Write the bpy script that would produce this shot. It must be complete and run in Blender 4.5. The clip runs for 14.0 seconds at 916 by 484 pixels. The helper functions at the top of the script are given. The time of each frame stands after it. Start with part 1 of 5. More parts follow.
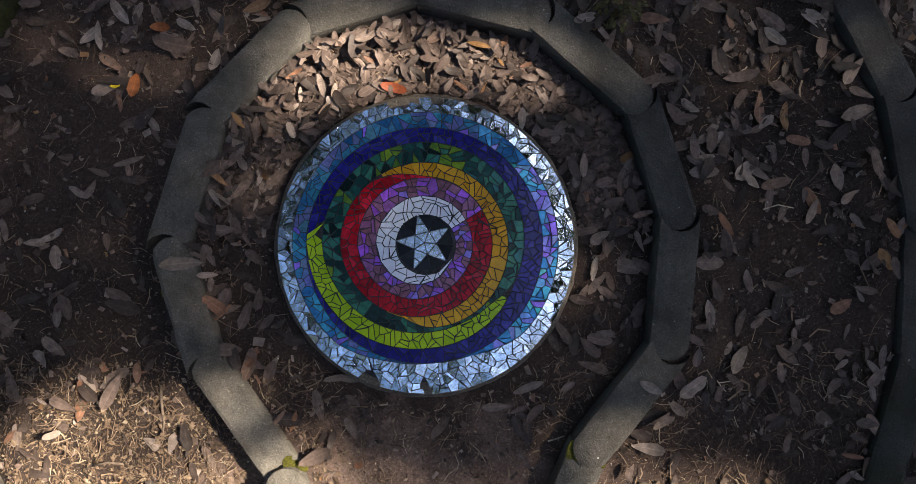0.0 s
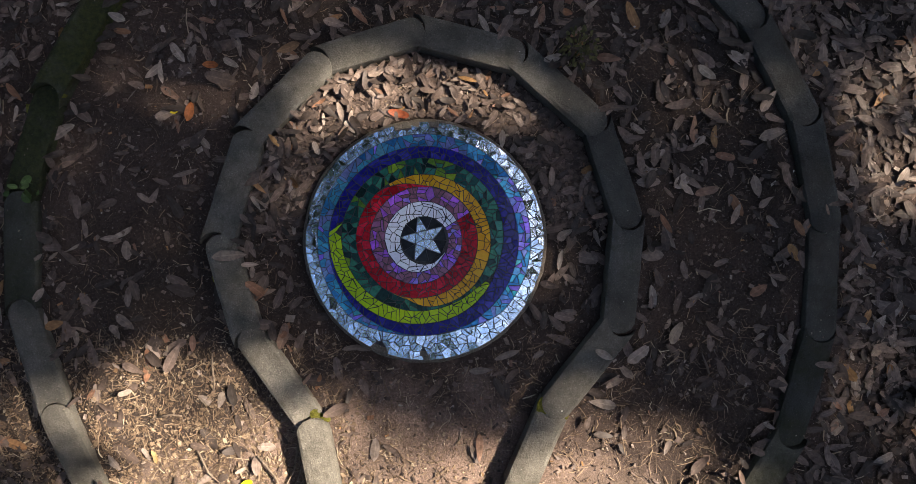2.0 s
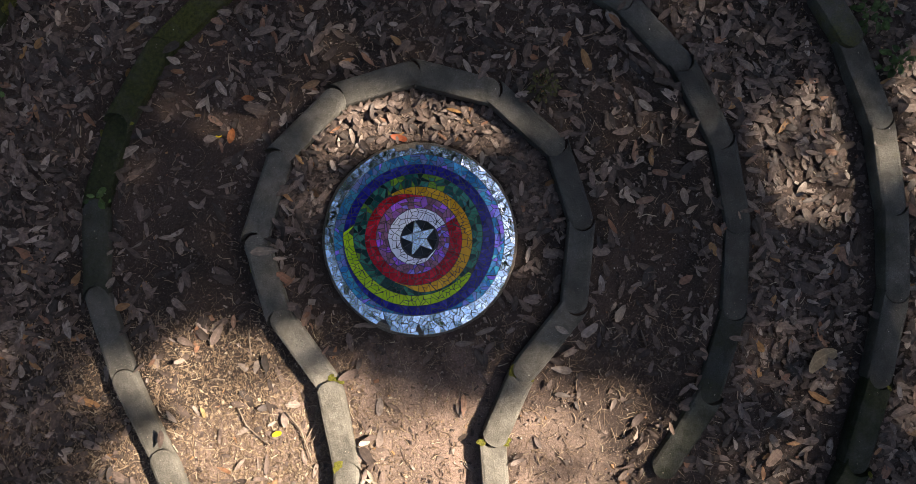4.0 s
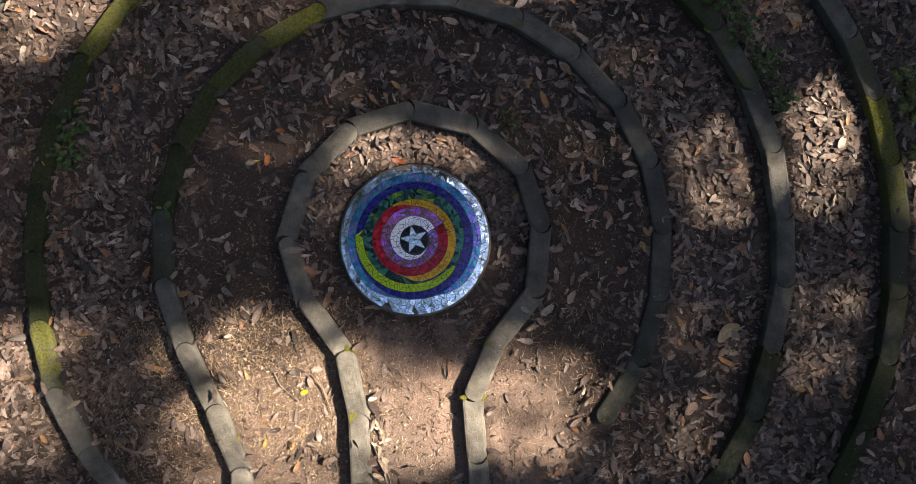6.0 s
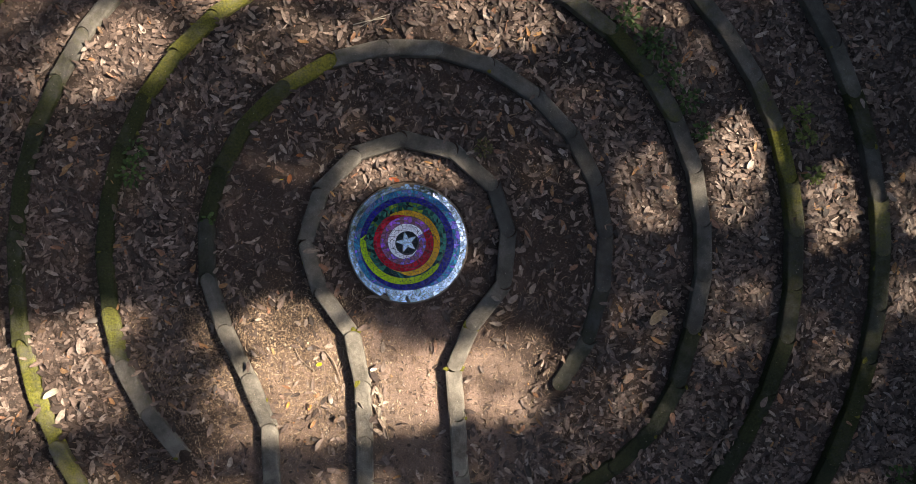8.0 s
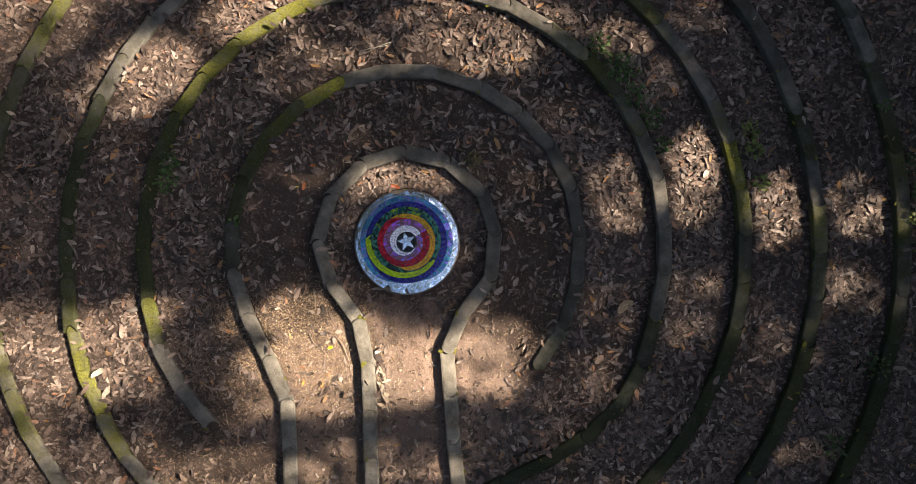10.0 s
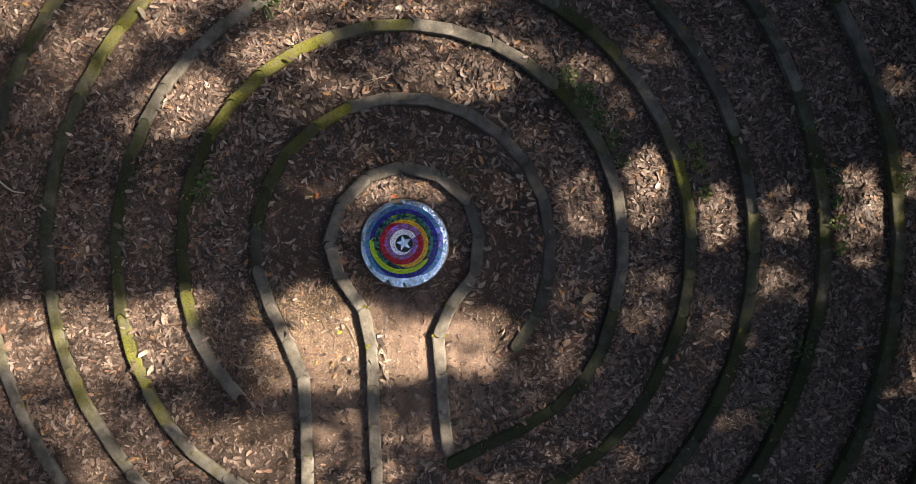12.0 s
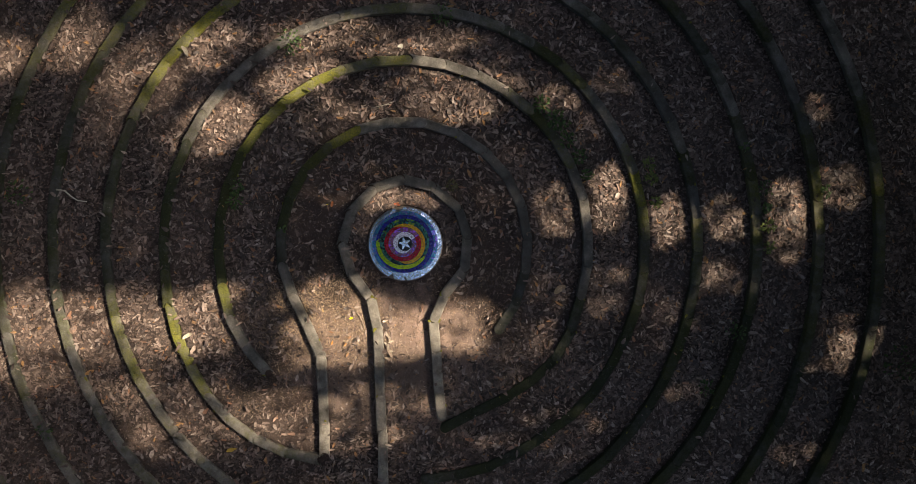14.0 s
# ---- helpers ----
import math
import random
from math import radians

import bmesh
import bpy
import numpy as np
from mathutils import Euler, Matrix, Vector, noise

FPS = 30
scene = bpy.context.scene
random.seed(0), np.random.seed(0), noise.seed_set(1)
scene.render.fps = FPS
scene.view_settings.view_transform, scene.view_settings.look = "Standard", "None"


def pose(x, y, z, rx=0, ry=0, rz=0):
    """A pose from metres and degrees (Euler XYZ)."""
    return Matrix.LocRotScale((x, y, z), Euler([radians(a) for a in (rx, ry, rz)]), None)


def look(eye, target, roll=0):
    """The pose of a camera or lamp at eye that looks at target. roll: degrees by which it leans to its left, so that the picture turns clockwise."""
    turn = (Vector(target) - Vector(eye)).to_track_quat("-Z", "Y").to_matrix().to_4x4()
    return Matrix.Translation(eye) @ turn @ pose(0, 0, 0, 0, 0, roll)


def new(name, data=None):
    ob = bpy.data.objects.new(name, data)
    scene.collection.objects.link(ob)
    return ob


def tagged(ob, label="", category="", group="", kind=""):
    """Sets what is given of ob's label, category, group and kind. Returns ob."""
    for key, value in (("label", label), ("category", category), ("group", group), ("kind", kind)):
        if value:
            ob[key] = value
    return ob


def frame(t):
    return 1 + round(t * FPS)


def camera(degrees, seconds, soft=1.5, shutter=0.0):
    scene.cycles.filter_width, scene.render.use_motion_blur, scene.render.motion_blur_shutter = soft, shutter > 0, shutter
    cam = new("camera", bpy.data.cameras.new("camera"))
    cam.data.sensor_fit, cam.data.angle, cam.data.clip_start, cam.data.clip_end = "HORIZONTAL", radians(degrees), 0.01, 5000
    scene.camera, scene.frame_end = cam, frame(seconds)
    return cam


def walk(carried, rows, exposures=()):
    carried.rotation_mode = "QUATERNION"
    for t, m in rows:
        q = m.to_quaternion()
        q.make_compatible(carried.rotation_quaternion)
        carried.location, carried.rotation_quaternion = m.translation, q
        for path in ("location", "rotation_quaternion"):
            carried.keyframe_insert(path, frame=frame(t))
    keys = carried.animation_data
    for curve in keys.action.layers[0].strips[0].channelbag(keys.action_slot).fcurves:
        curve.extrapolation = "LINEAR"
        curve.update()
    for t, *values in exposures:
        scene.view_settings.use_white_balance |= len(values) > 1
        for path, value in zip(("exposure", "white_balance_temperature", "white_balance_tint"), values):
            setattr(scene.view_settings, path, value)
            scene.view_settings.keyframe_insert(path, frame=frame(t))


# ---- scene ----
cam = camera(65.0, 14.0, soft=0.5)
# seconds, eye x y z, turn about x y z in degrees: a camera that hangs over the ground, looks straight down and climbs
ROWS = [
    (0.0, 0.0945, -0.0401, 2.1725, 1.311, 0.003, -0.000),
    (0.5, 0.1116, -0.0332, 2.2903, 1.167, 0.025, -0.014),
    (1.0, 0.1119, -0.0270, 2.4171, 0.992, 0.055, 0.024),
    (1.5, 0.1150, -0.0287, 2.5517, 0.800, 0.118, 0.013),
    (2.0, 0.1278, -0.0417, 2.6942, 0.793, 0.115, 0.040),
    (2.5, 0.1396, -0.0543, 2.8396, 0.956, -0.035, 0.078),
    (3.0, 0.1493, -0.0633, 2.9974, 0.963, -0.079, 0.112),
    (5.5, 0.1731, -0.0527, 4.0358, 0.608, -0.756, -0.070),
    (6.0, 0.2036, -0.0652, 4.3078, 0.734, -0.682, -0.175),
    (6.5, 0.2374, -0.0678, 4.6333, 0.838, -0.568, -0.150),
    (7.0, 0.2775, -0.0564, 4.9030, 0.796, -0.387, -0.136),
    (7.5, 0.3111, -0.0461, 5.1514, 0.654, -0.355, -0.153),
    (8.0, 0.3443, -0.0488, 5.3797, 0.607, -0.323, -0.134),
    (10.5, 0.4258, 0.0376, 6.4083, -0.375, -0.354, -0.137),
    (11.0, 0.4652, 0.0538, 6.6792, -0.526, -0.276, -0.127),
    (11.5, 0.4831, 0.0883, 6.9701, -0.721, -0.343, -0.139),
    (12.0, 0.4980, 0.1433, 7.2868, -1.018, -0.330, -0.087),
    (12.5, 0.5010, 0.1939, 7.5959, -1.301, -0.383, -0.101),
    (13.0, 0.5148, 0.2223, 7.9038, -1.509, -0.398, -0.106),
    (13.5, 0.5356, 0.2494, 8.2651, -1.624, -0.458, -0.140),
    (14.0, 0.5632, 0.2810, 8.6915, -1.726, -0.478, -0.111),
]
walk(cam, [(t, pose(x, y, z, rx, ry, rz)) for t, x, y, z, rx, ry, rz in ROWS],
     [(0.0, 1.83, 6160, 10), (2.5, 1.92, 6210, 10), (6.0, 2.02, 6270, 10), (10.5, 2.14, 6520, 10), (13.4, 2.16, 6550, 10), (14.0, 1.64, 6550, 10)])

# ---- light ----
SUN_UP = 42.0
SUN_WAY = Vector((0.98, 0.20, 0.0)).normalized()
SUN = (SUN_WAY * math.cos(radians(SUN_UP)) + Vector((0, 0, math.sin(radians(SUN_UP))))).normalized()
world = bpy.data.worlds.new("sky")
scene.world = world
world.use_nodes = True
wn = world.node_tree
sky = wn.nodes.new("ShaderNodeTexSky")
sky.sky_type = "NISHITA"
sky.sun_disc = False
sky.dust_density = 2.2
sky.sun_elevation = radians(SUN_UP)
sky.sun_rotation = math.atan2(SUN.x, SUN.y)
wn.links.new(sky.outputs[0], wn.nodes["Background"].inputs[0])
wn.nodes["Background"].inputs[1].default_value = 0.132
sun = new("sun", bpy.data.lights.new("sun", "SUN"))
sun.data.energy, sun.data.angle, sun.data.color = 5.6, radians(0.9), (1.0, 0.85, 0.655)
sun.matrix_world = look(SUN * 60, (0, 0, 0))


# ---- materials ----
def material(name, rough=0.8, metal=0.0, spec=0.3):
    m = bpy.data.materials.new(name)
    m.use_nodes = True
    b = m.node_tree.nodes["Principled BSDF"]
    b.inputs["Roughness"].default_value = rough
    b.inputs["Metallic"].default_value = metal
    b.inputs["Specular IOR Level"].default_value = spec
    return m, m.node_tree, b


def node(nt, kind, **values):
    n = nt.nodes.new(kind)
    for k, v in values.items():
        n.inputs[k.replace("_", " ")].default_value = v
    return n


def coords(nt):
    return nt.nodes.new("ShaderNodeNewGeometry").outputs["Position"]


def noise_of(nt, scale, detail=4.0, rough=0.55, at=None):
    n = node(nt, "ShaderNodeTexNoise", Scale=scale, Detail=detail, Roughness=rough)
    nt.links.new(at or coords(nt), n.inputs["Vector"])
    return n.outputs["Fac"]


def ramp(nt, fac, stops, step=False):
    r = nt.nodes.new("ShaderNodeValToRGB")
    if step:
        r.color_ramp.interpolation = "CONSTANT"
    e = r.color_ramp.elements
    while len(e) < len(stops):
        e.new(0.5)
    for el, (p, c) in zip(e, stops):
        el.position = p
        el.color = (*c, 1) if len(c) == 3 else c
    nt.links.new(fac, r.inputs["Fac"])
    return r.outputs["Color"]


def grey(v):
    return (v, v, v)


def mix(nt, fac, a, b, blend="MIX"):
    n = nt.nodes.new("ShaderNodeMix")
    n.data_type, n.blend_type = "RGBA", blend
    for sock, v in ((n.inputs["Factor"], fac), (n.inputs[6], a), (n.inputs[7], b)):
        if isinstance(v, (int, float)):
            sock.default_value = v
        elif isinstance(v, tuple):
            sock.default_value = (*v, 1)
        else:
            nt.links.new(v, sock)
    return n.outputs[2]


def bump(nt, b, height, strength, distance):
    n = node(nt, "ShaderNodeBump", Strength=strength, Distance=distance)
    nt.links.new(height, n.inputs["Height"])
    nt.links.new(n.outputs[0], b.inputs["Normal"])


def make_soil():
    m, nt, b = material("soil", 0.95, 0, 0.15)
    big = ramp(nt, noise_of(nt, 0.9, 3), [(0.35, (0.050, 0.038, 0.032)), (0.65, (0.096, 0.067, 0.056))])
    mid = ramp(nt, noise_of(nt, 9, 5, 0.6), [(0.3, grey(0.50)), (0.7, grey(0.85))])
    fine = ramp(nt, noise_of(nt, 120, 3, 0.7), [(0.32, grey(0.55)), (0.60, grey(1.0)), (0.74, (1.5, 1.45, 1.4))])
    c = mix(nt, 1.0, mix(nt, 0.7, big, mid, "MULTIPLY"), fine, "MULTIPLY")
    # packed earth where feet turn in, paled further to paint in brighter sunlight
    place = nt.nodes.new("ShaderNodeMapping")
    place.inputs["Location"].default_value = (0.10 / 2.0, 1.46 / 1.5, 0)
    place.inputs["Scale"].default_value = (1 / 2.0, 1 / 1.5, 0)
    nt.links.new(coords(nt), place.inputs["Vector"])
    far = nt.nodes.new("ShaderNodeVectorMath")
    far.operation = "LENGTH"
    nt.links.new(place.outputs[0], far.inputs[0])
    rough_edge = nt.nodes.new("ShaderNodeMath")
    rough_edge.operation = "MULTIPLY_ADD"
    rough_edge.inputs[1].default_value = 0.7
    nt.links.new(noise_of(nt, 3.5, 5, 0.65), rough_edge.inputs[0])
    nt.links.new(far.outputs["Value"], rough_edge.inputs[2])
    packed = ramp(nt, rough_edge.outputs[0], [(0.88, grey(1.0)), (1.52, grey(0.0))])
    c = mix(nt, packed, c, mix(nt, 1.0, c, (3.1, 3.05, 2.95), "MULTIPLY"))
    grit = ramp(nt, noise_of(nt, 260, 1, 0.5), [(0.70, grey(0.0)), (0.78, grey(1.0))])
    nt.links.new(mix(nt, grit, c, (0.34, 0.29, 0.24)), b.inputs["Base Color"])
    bump(nt, b, mix(nt, 0.5, noise_of(nt, 60, 6, 0.7), noise_of(nt, 260, 2)), 0.55, 0.010)
    return m


def make_concrete(name, dark, light, moss_from, moss_dark=(0.022, 0.028, 0.005), moss_light=(0.125, 0.125, 0.015), cushion=0.13):
    m, nt, b = material(name, 0.9, 0, 0.25)
    info = nt.nodes.new("ShaderNodeObjectInfo")
    p = coords(nt)
    base = ramp(nt, noise_of(nt, 5, 5, 0.6), [(0.3, dark), (0.7, light)])
    tone = ramp(nt, info.outputs["Random"], [(0.0, grey(0.72)), (1.0, grey(1.1))])
    grain = ramp(nt, noise_of(nt, 220, 3, 0.7), [(0.3, grey(0.55)), (0.52, grey(1.0)), (0.62, grey(1.25)), (0.69, grey(2.8))])
    c = mix(nt, 1.0, mix(nt, 1.0, base, tone, "MULTIPLY"), grain, "MULTIPLY")
    stain = ramp(nt, noise_of(nt, 9, 6, 0.72), [(0.46, grey(0.0)), (0.66, grey(0.6))])
    c = mix(nt, stain, c, tuple(v * 0.45 for v in dark))
    # moss in cushions, more on some stones than others
    lift = nt.nodes.new("ShaderNodeMath")
    lift.operation = "MULTIPLY_ADD"
    lift.inputs[1].default_value, lift.inputs[2].default_value = 0.16, -0.08
    nt.links.new(info.outputs["Random"], lift.inputs[0])
    add = nt.nodes.new("ShaderNodeMath")
    nt.links.new(noise_of(nt, 2.6, 6, 0.7), add.inputs[0])
    nt.links.new(lift.outputs[0], add.inputs[1])
    # and cushions that sit in the joints
    obj = nt.nodes.new("ShaderNodeTexCoord")
    sep = nt.nodes.new("ShaderNodeSeparateXYZ")
    nt.links.new(obj.outputs["Object"], sep.inputs[0])
    far = nt.nodes.new("ShaderNodeMath")
    far.operation = "ABSOLUTE"
    nt.links.new(sep.outputs["X"], far.inputs[0])
    joint = ramp(nt, far.outputs[0], [(0.155, grey(0.0)), (0.20, grey(cushion))])
    both = nt.nodes.new("ShaderNodeMath")
    nt.links.new(add.outputs[0], both.inputs[0])
    nt.links.new(joint, both.inputs[1])
    mask = ramp(nt, both.outputs[0], [(moss_from, grey(0.0)), (moss_from + 0.20, grey(0.85))])
    moss = ramp(nt, noise_of(nt, 70, 4, 0.7), [(0.3, moss_dark), (0.7, moss_light)])
    nt.links.new(mix(nt, mask, c, moss), b.inputs["Base Color"])
    bump(nt, b, mix(nt, 0.5, noise_of(nt, 150, 4, 0.7), noise_of(nt, 40, 3)), 0.6, 0.007)
    return m


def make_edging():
    """Cast concrete: each stone's own colour holds how far moss has spread (red), how lush and sunlit it is (green) and
    how pale the concrete is (blue). Green and blue also put the sun and shade on the stone into its colour.
    """
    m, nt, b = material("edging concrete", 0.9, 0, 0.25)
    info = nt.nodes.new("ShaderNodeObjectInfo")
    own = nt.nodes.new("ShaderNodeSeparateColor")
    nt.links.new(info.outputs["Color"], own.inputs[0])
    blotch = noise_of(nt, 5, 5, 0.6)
    # shade is painted in: a darker concrete for stones that lie in shade
    shaded_tone = ramp(nt, blotch, [(0.3, (0.026, 0.026, 0.025)), (0.7, (0.066, 0.065, 0.062))])
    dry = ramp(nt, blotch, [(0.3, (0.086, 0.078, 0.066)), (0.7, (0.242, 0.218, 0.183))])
    c = mix(nt, own.outputs["Blue"], shaded_tone, dry)
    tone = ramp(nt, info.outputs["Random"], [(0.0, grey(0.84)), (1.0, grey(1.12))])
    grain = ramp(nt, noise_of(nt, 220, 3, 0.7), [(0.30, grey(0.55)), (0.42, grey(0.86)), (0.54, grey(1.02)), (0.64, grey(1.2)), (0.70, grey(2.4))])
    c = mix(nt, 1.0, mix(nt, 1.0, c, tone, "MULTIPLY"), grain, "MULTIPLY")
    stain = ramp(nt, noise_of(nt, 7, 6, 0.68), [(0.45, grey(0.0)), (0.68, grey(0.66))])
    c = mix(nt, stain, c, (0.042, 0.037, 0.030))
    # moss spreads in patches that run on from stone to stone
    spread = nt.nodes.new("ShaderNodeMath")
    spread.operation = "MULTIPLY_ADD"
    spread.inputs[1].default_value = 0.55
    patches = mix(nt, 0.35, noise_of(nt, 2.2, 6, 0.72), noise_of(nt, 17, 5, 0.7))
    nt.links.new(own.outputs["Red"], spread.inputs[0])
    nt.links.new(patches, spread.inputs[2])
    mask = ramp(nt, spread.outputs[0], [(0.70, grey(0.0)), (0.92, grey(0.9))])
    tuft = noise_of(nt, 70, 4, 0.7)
    # the near-black green also stands in for deep shade on the moss
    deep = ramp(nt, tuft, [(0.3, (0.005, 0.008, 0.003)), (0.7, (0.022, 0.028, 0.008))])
    lit_moss = ramp(nt, tuft, [(0.3, (0.040, 0.044, 0.005)), (0.7, (0.190, 0.182, 0.017))])
    lit_share = ramp(nt, own.outputs["Green"], [(0.0, grey(0.0)), (0.5, grey(0.25)), (1.0, grey(1.0))])
    c = mix(nt, mask, c, mix(nt, lit_share, deep, lit_moss))
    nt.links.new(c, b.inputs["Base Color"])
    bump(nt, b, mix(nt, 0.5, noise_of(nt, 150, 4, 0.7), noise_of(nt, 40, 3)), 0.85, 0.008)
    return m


def make_leaf(name, stops, rough=0.55, spec=0.2):
    m, nt, b = material(name, rough, 0, spec)
    geo = nt.nodes.new("ShaderNodeNewGeometry")
    c = ramp(nt, geo.outputs["Random Per Island"], stops)
    uv = nt.nodes.new("ShaderNodeUVMap")
    sep = nt.nodes.new("ShaderNodeSeparateXYZ")
    nt.links.new(uv.outputs[0], sep.inputs[0])
    rib = ramp(nt, sep.outputs["Y"], [(0.44, grey(1.0)), (0.49, grey(1.35)), (0.51, grey(1.35)), (0.56, grey(1.0))])
    blot = ramp(nt, noise_of(nt, 55, 4, 0.65), [(0.3, grey(0.55)), (0.65, grey(1.1))])
    c = mix(nt, 1.0, mix(nt, 1.0, c, rib, "MULTIPLY"), blot, "MULTIPLY")
    nt.links.new(c, b.inputs["Base Color"])
    wave = node(nt, "ShaderNodeTexWave", Scale=4.0, Distortion=5.0)
    nt.links.new(uv.outputs[0], wave.inputs["Vector"])
    bump(nt, b, mix(nt, 0.94, wave.outputs["Fac"], noise_of(nt, 110, 4)), 0.35, 0.003)
    return m


def make_wood(name, a, c, scale=30):
    m, nt, b = material(name, 0.85, 0, 0.2)
    nt.links.new(ramp(nt, noise_of(nt, scale, 5, 0.65), [(0.3, a), (0.7, c)]), b.inputs["Base Color"])
    bump(nt, b, noise_of(nt, scale * 2, 5, 0.7), 0.7, 0.01)
    return m


def make_glass_tile(name, stops, rough=0.12, metal=0.0, coat=0.06, ripple=0.25, grain=60, streak=0.3):
    """Opaque stained glass: each tile takes its own tone, streaked inside, under a glossy face."""
    m, nt, b = material(name, rough, metal, 0.22)
    info = nt.nodes.new("ShaderNodeObjectInfo")
    c = ramp(nt, info.outputs["Random"], stops)
    lines = ramp(nt, noise_of(nt, 75, 3, 0.6), [(0.32, grey(1 - streak)), (0.68, grey(1 + 0.7 * streak))])
    nt.links.new(mix(nt, 1.0, c, lines, "MULTIPLY"), b.inputs["Base Color"])
    b.inputs["Coat Weight"].default_value, b.inputs["Coat Roughness"].default_value = coat, 0.04
    bump(nt, b, noise_of(nt, grain, 3, 0.6), ripple, 0.004)
    return m


SOIL = make_soil()
EDGING = make_edging()
SLAB = make_concrete("disc concrete", (0.10, 0.085, 0.068), (0.20, 0.168, 0.132), 0.80)
GROUT = make_wood("dark grout", (0.026, 0.026, 0.029), (0.075, 0.072, 0.075), 70)
LITTER = make_leaf("dead leaves", [(0.0, (0.044, 0.034, 0.029)), (0.22, (0.070, 0.051, 0.043)), (0.46, (0.112, 0.080, 0.066)), (0.68, (0.163, 0.118, 0.097)), (0.84, (0.218, 0.166, 0.138)),
                                   (0.92, (0.312, 0.250, 0.210)), (0.935, (0.214, 0.141, 0.106)), (0.965, (0.218, 0.110, 0.066)), (0.988, (0.290, 0.160, 0.064)), (1.0, (0.101, 0.075, 0.064))], rough=0.55, spec=0.22)
MOULD = make_leaf("rotting leaf scraps", [(0.0, (0.064, 0.046, 0.038)), (0.5, (0.110, 0.079, 0.065)), (0.85, (0.152, 0.109, 0.089)), (1.0, (0.196, 0.142, 0.114))], rough=0.8)
STRAW = make_leaf("needles and straw", [(0.0, (0.080, 0.053, 0.037)), (0.5, (0.190, 0.130, 0.086)), (0.9, (0.31, 0.225, 0.150)), (1.0, (0.48, 0.39, 0.28))], rough=0.7)
GREEN = make_leaf("canopy leaves", [(0.0, (0.020, 0.038, 0.010)), (0.6, (0.045, 0.075, 0.020)), (1.0, (0.085, 0.105, 0.028))], rough=0.45)
WEED = make_leaf("weed leaves", [(0.0, (0.025, 0.048, 0.014)), (1.0, (0.075, 0.115, 0.032))], rough=0.5)
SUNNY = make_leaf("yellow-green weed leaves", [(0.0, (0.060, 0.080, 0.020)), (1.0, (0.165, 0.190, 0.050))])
FADED = make_leaf("faded creeper leaves", [(0.0, (0.055, 0.052, 0.020)), (1.0, (0.125, 0.112, 0.042))])
BARK = make_wood("grey oak bark", (0.045, 0.036, 0.028), (0.13, 0.11, 0.09), 14)
PALE_WOOD = make_wood("bleached wood", (0.26, 0.23, 0.17), (0.50, 0.45, 0.36), 60)
TWIG = make_wood("weathered twig", (0.10, 0.075, 0.055), (0.26, 0.20, 0.15), 60)
MOSS = make_wood("cushion moss", (0.045, 0.046, 0.008), (0.165, 0.152, 0.022), 160)
TWIG_PALE = make_leaf("pale husk", [(0.0, (0.14, 0.11, 0.085)), (0.8, (0.26, 0.22, 0.17)), (1.0, (0.50, 0.46, 0.40))])
MIRROR = make_glass_tile("mirror glass", [(0.0, (0.62, 0.70, 0.75)), (0.5, (0.78, 0.85, 0.89)), (1.0, (0.90, 0.94, 0.96))], 0.02, 1.0, 0.0, 0.20, 44)
BLUE = make_glass_tile("iridescent blue glass", [(0.0, (0.046, 0.184, 0.414)), (0.35, (0.081, 0.310, 0.517)), (0.6, (0.092, 0.414, 0.540)), (0.75, (0.230, 0.218, 0.575)), (0.9, (0.287, 0.322, 0.552)), (1.0, (0.069, 0.460, 0.437))], 0.10, 0.55)
COBALT = make_glass_tile("cobalt glass", [(0.0, (0.012, 0.011, 0.128)), (0.6, (0.021, 0.018, 0.210)), (1.0, (0.045, 0.045, 0.300))], 0.10, coat=0.15)
FOREST = make_glass_tile("green glass", [(0.0, (0.008, 0.019, 0.019)), (0.4, (0.016, 0.074, 0.068)), (0.7, (0.034, 0.162, 0.115)), (0.88, (0.054, 0.203, 0.135)), (1.0, (0.041, 0.176, 0.189))], 0.08)
SPRING = make_glass_tile("spring green glass", [(0.0, (0.05, 0.12, 0.03)), (0.5, (0.13, 0.24, 0.03)), (1.0, (0.26, 0.38, 0.03))], 0.10)
LIME = make_glass_tile("lime glass", [(0.0, (0.302, 0.482, 0.009)), (1.0, (0.448, 0.627, 0.022))], 0.12, streak=0.08)
AMBER = make_glass_tile("amber glass", [(0.0, (0.504, 0.252, 0.012)), (1.0, (0.696, 0.396, 0.024))], 0.12, streak=0.08)
RED = make_glass_tile("red glass", [(0.0, (0.195, 0.007, 0.013)), (0.7, (0.416, 0.010, 0.026)), (1.0, (0.624, 0.026, 0.065))], 0.10)
PURPLE = make_glass_tile("mauve iridescent glass", [(0.0, (0.213, 0.094, 0.138)), (0.5, (0.312, 0.150, 0.213)), (0.72, (0.338, 0.150, 0.300)), (0.84, (0.350, 0.112, 0.688)), (1.0, (0.525, 0.163, 0.950))], 0.12, 0.2, 0.3)
VIOLET = make_glass_tile("violet iridescent glass", [(0.0, (0.22, 0.14, 0.62)), (0.6, (0.36, 0.18, 0.85)), (1.0, (0.30, 0.36, 0.85))], 0.10, 0.2, 0.3)
WHITE = make_glass_tile("white glass", [(0.0, (0.713, 0.756, 0.842)), (1.0, (0.864, 0.896, 0.950))], 0.15, streak=0.08)
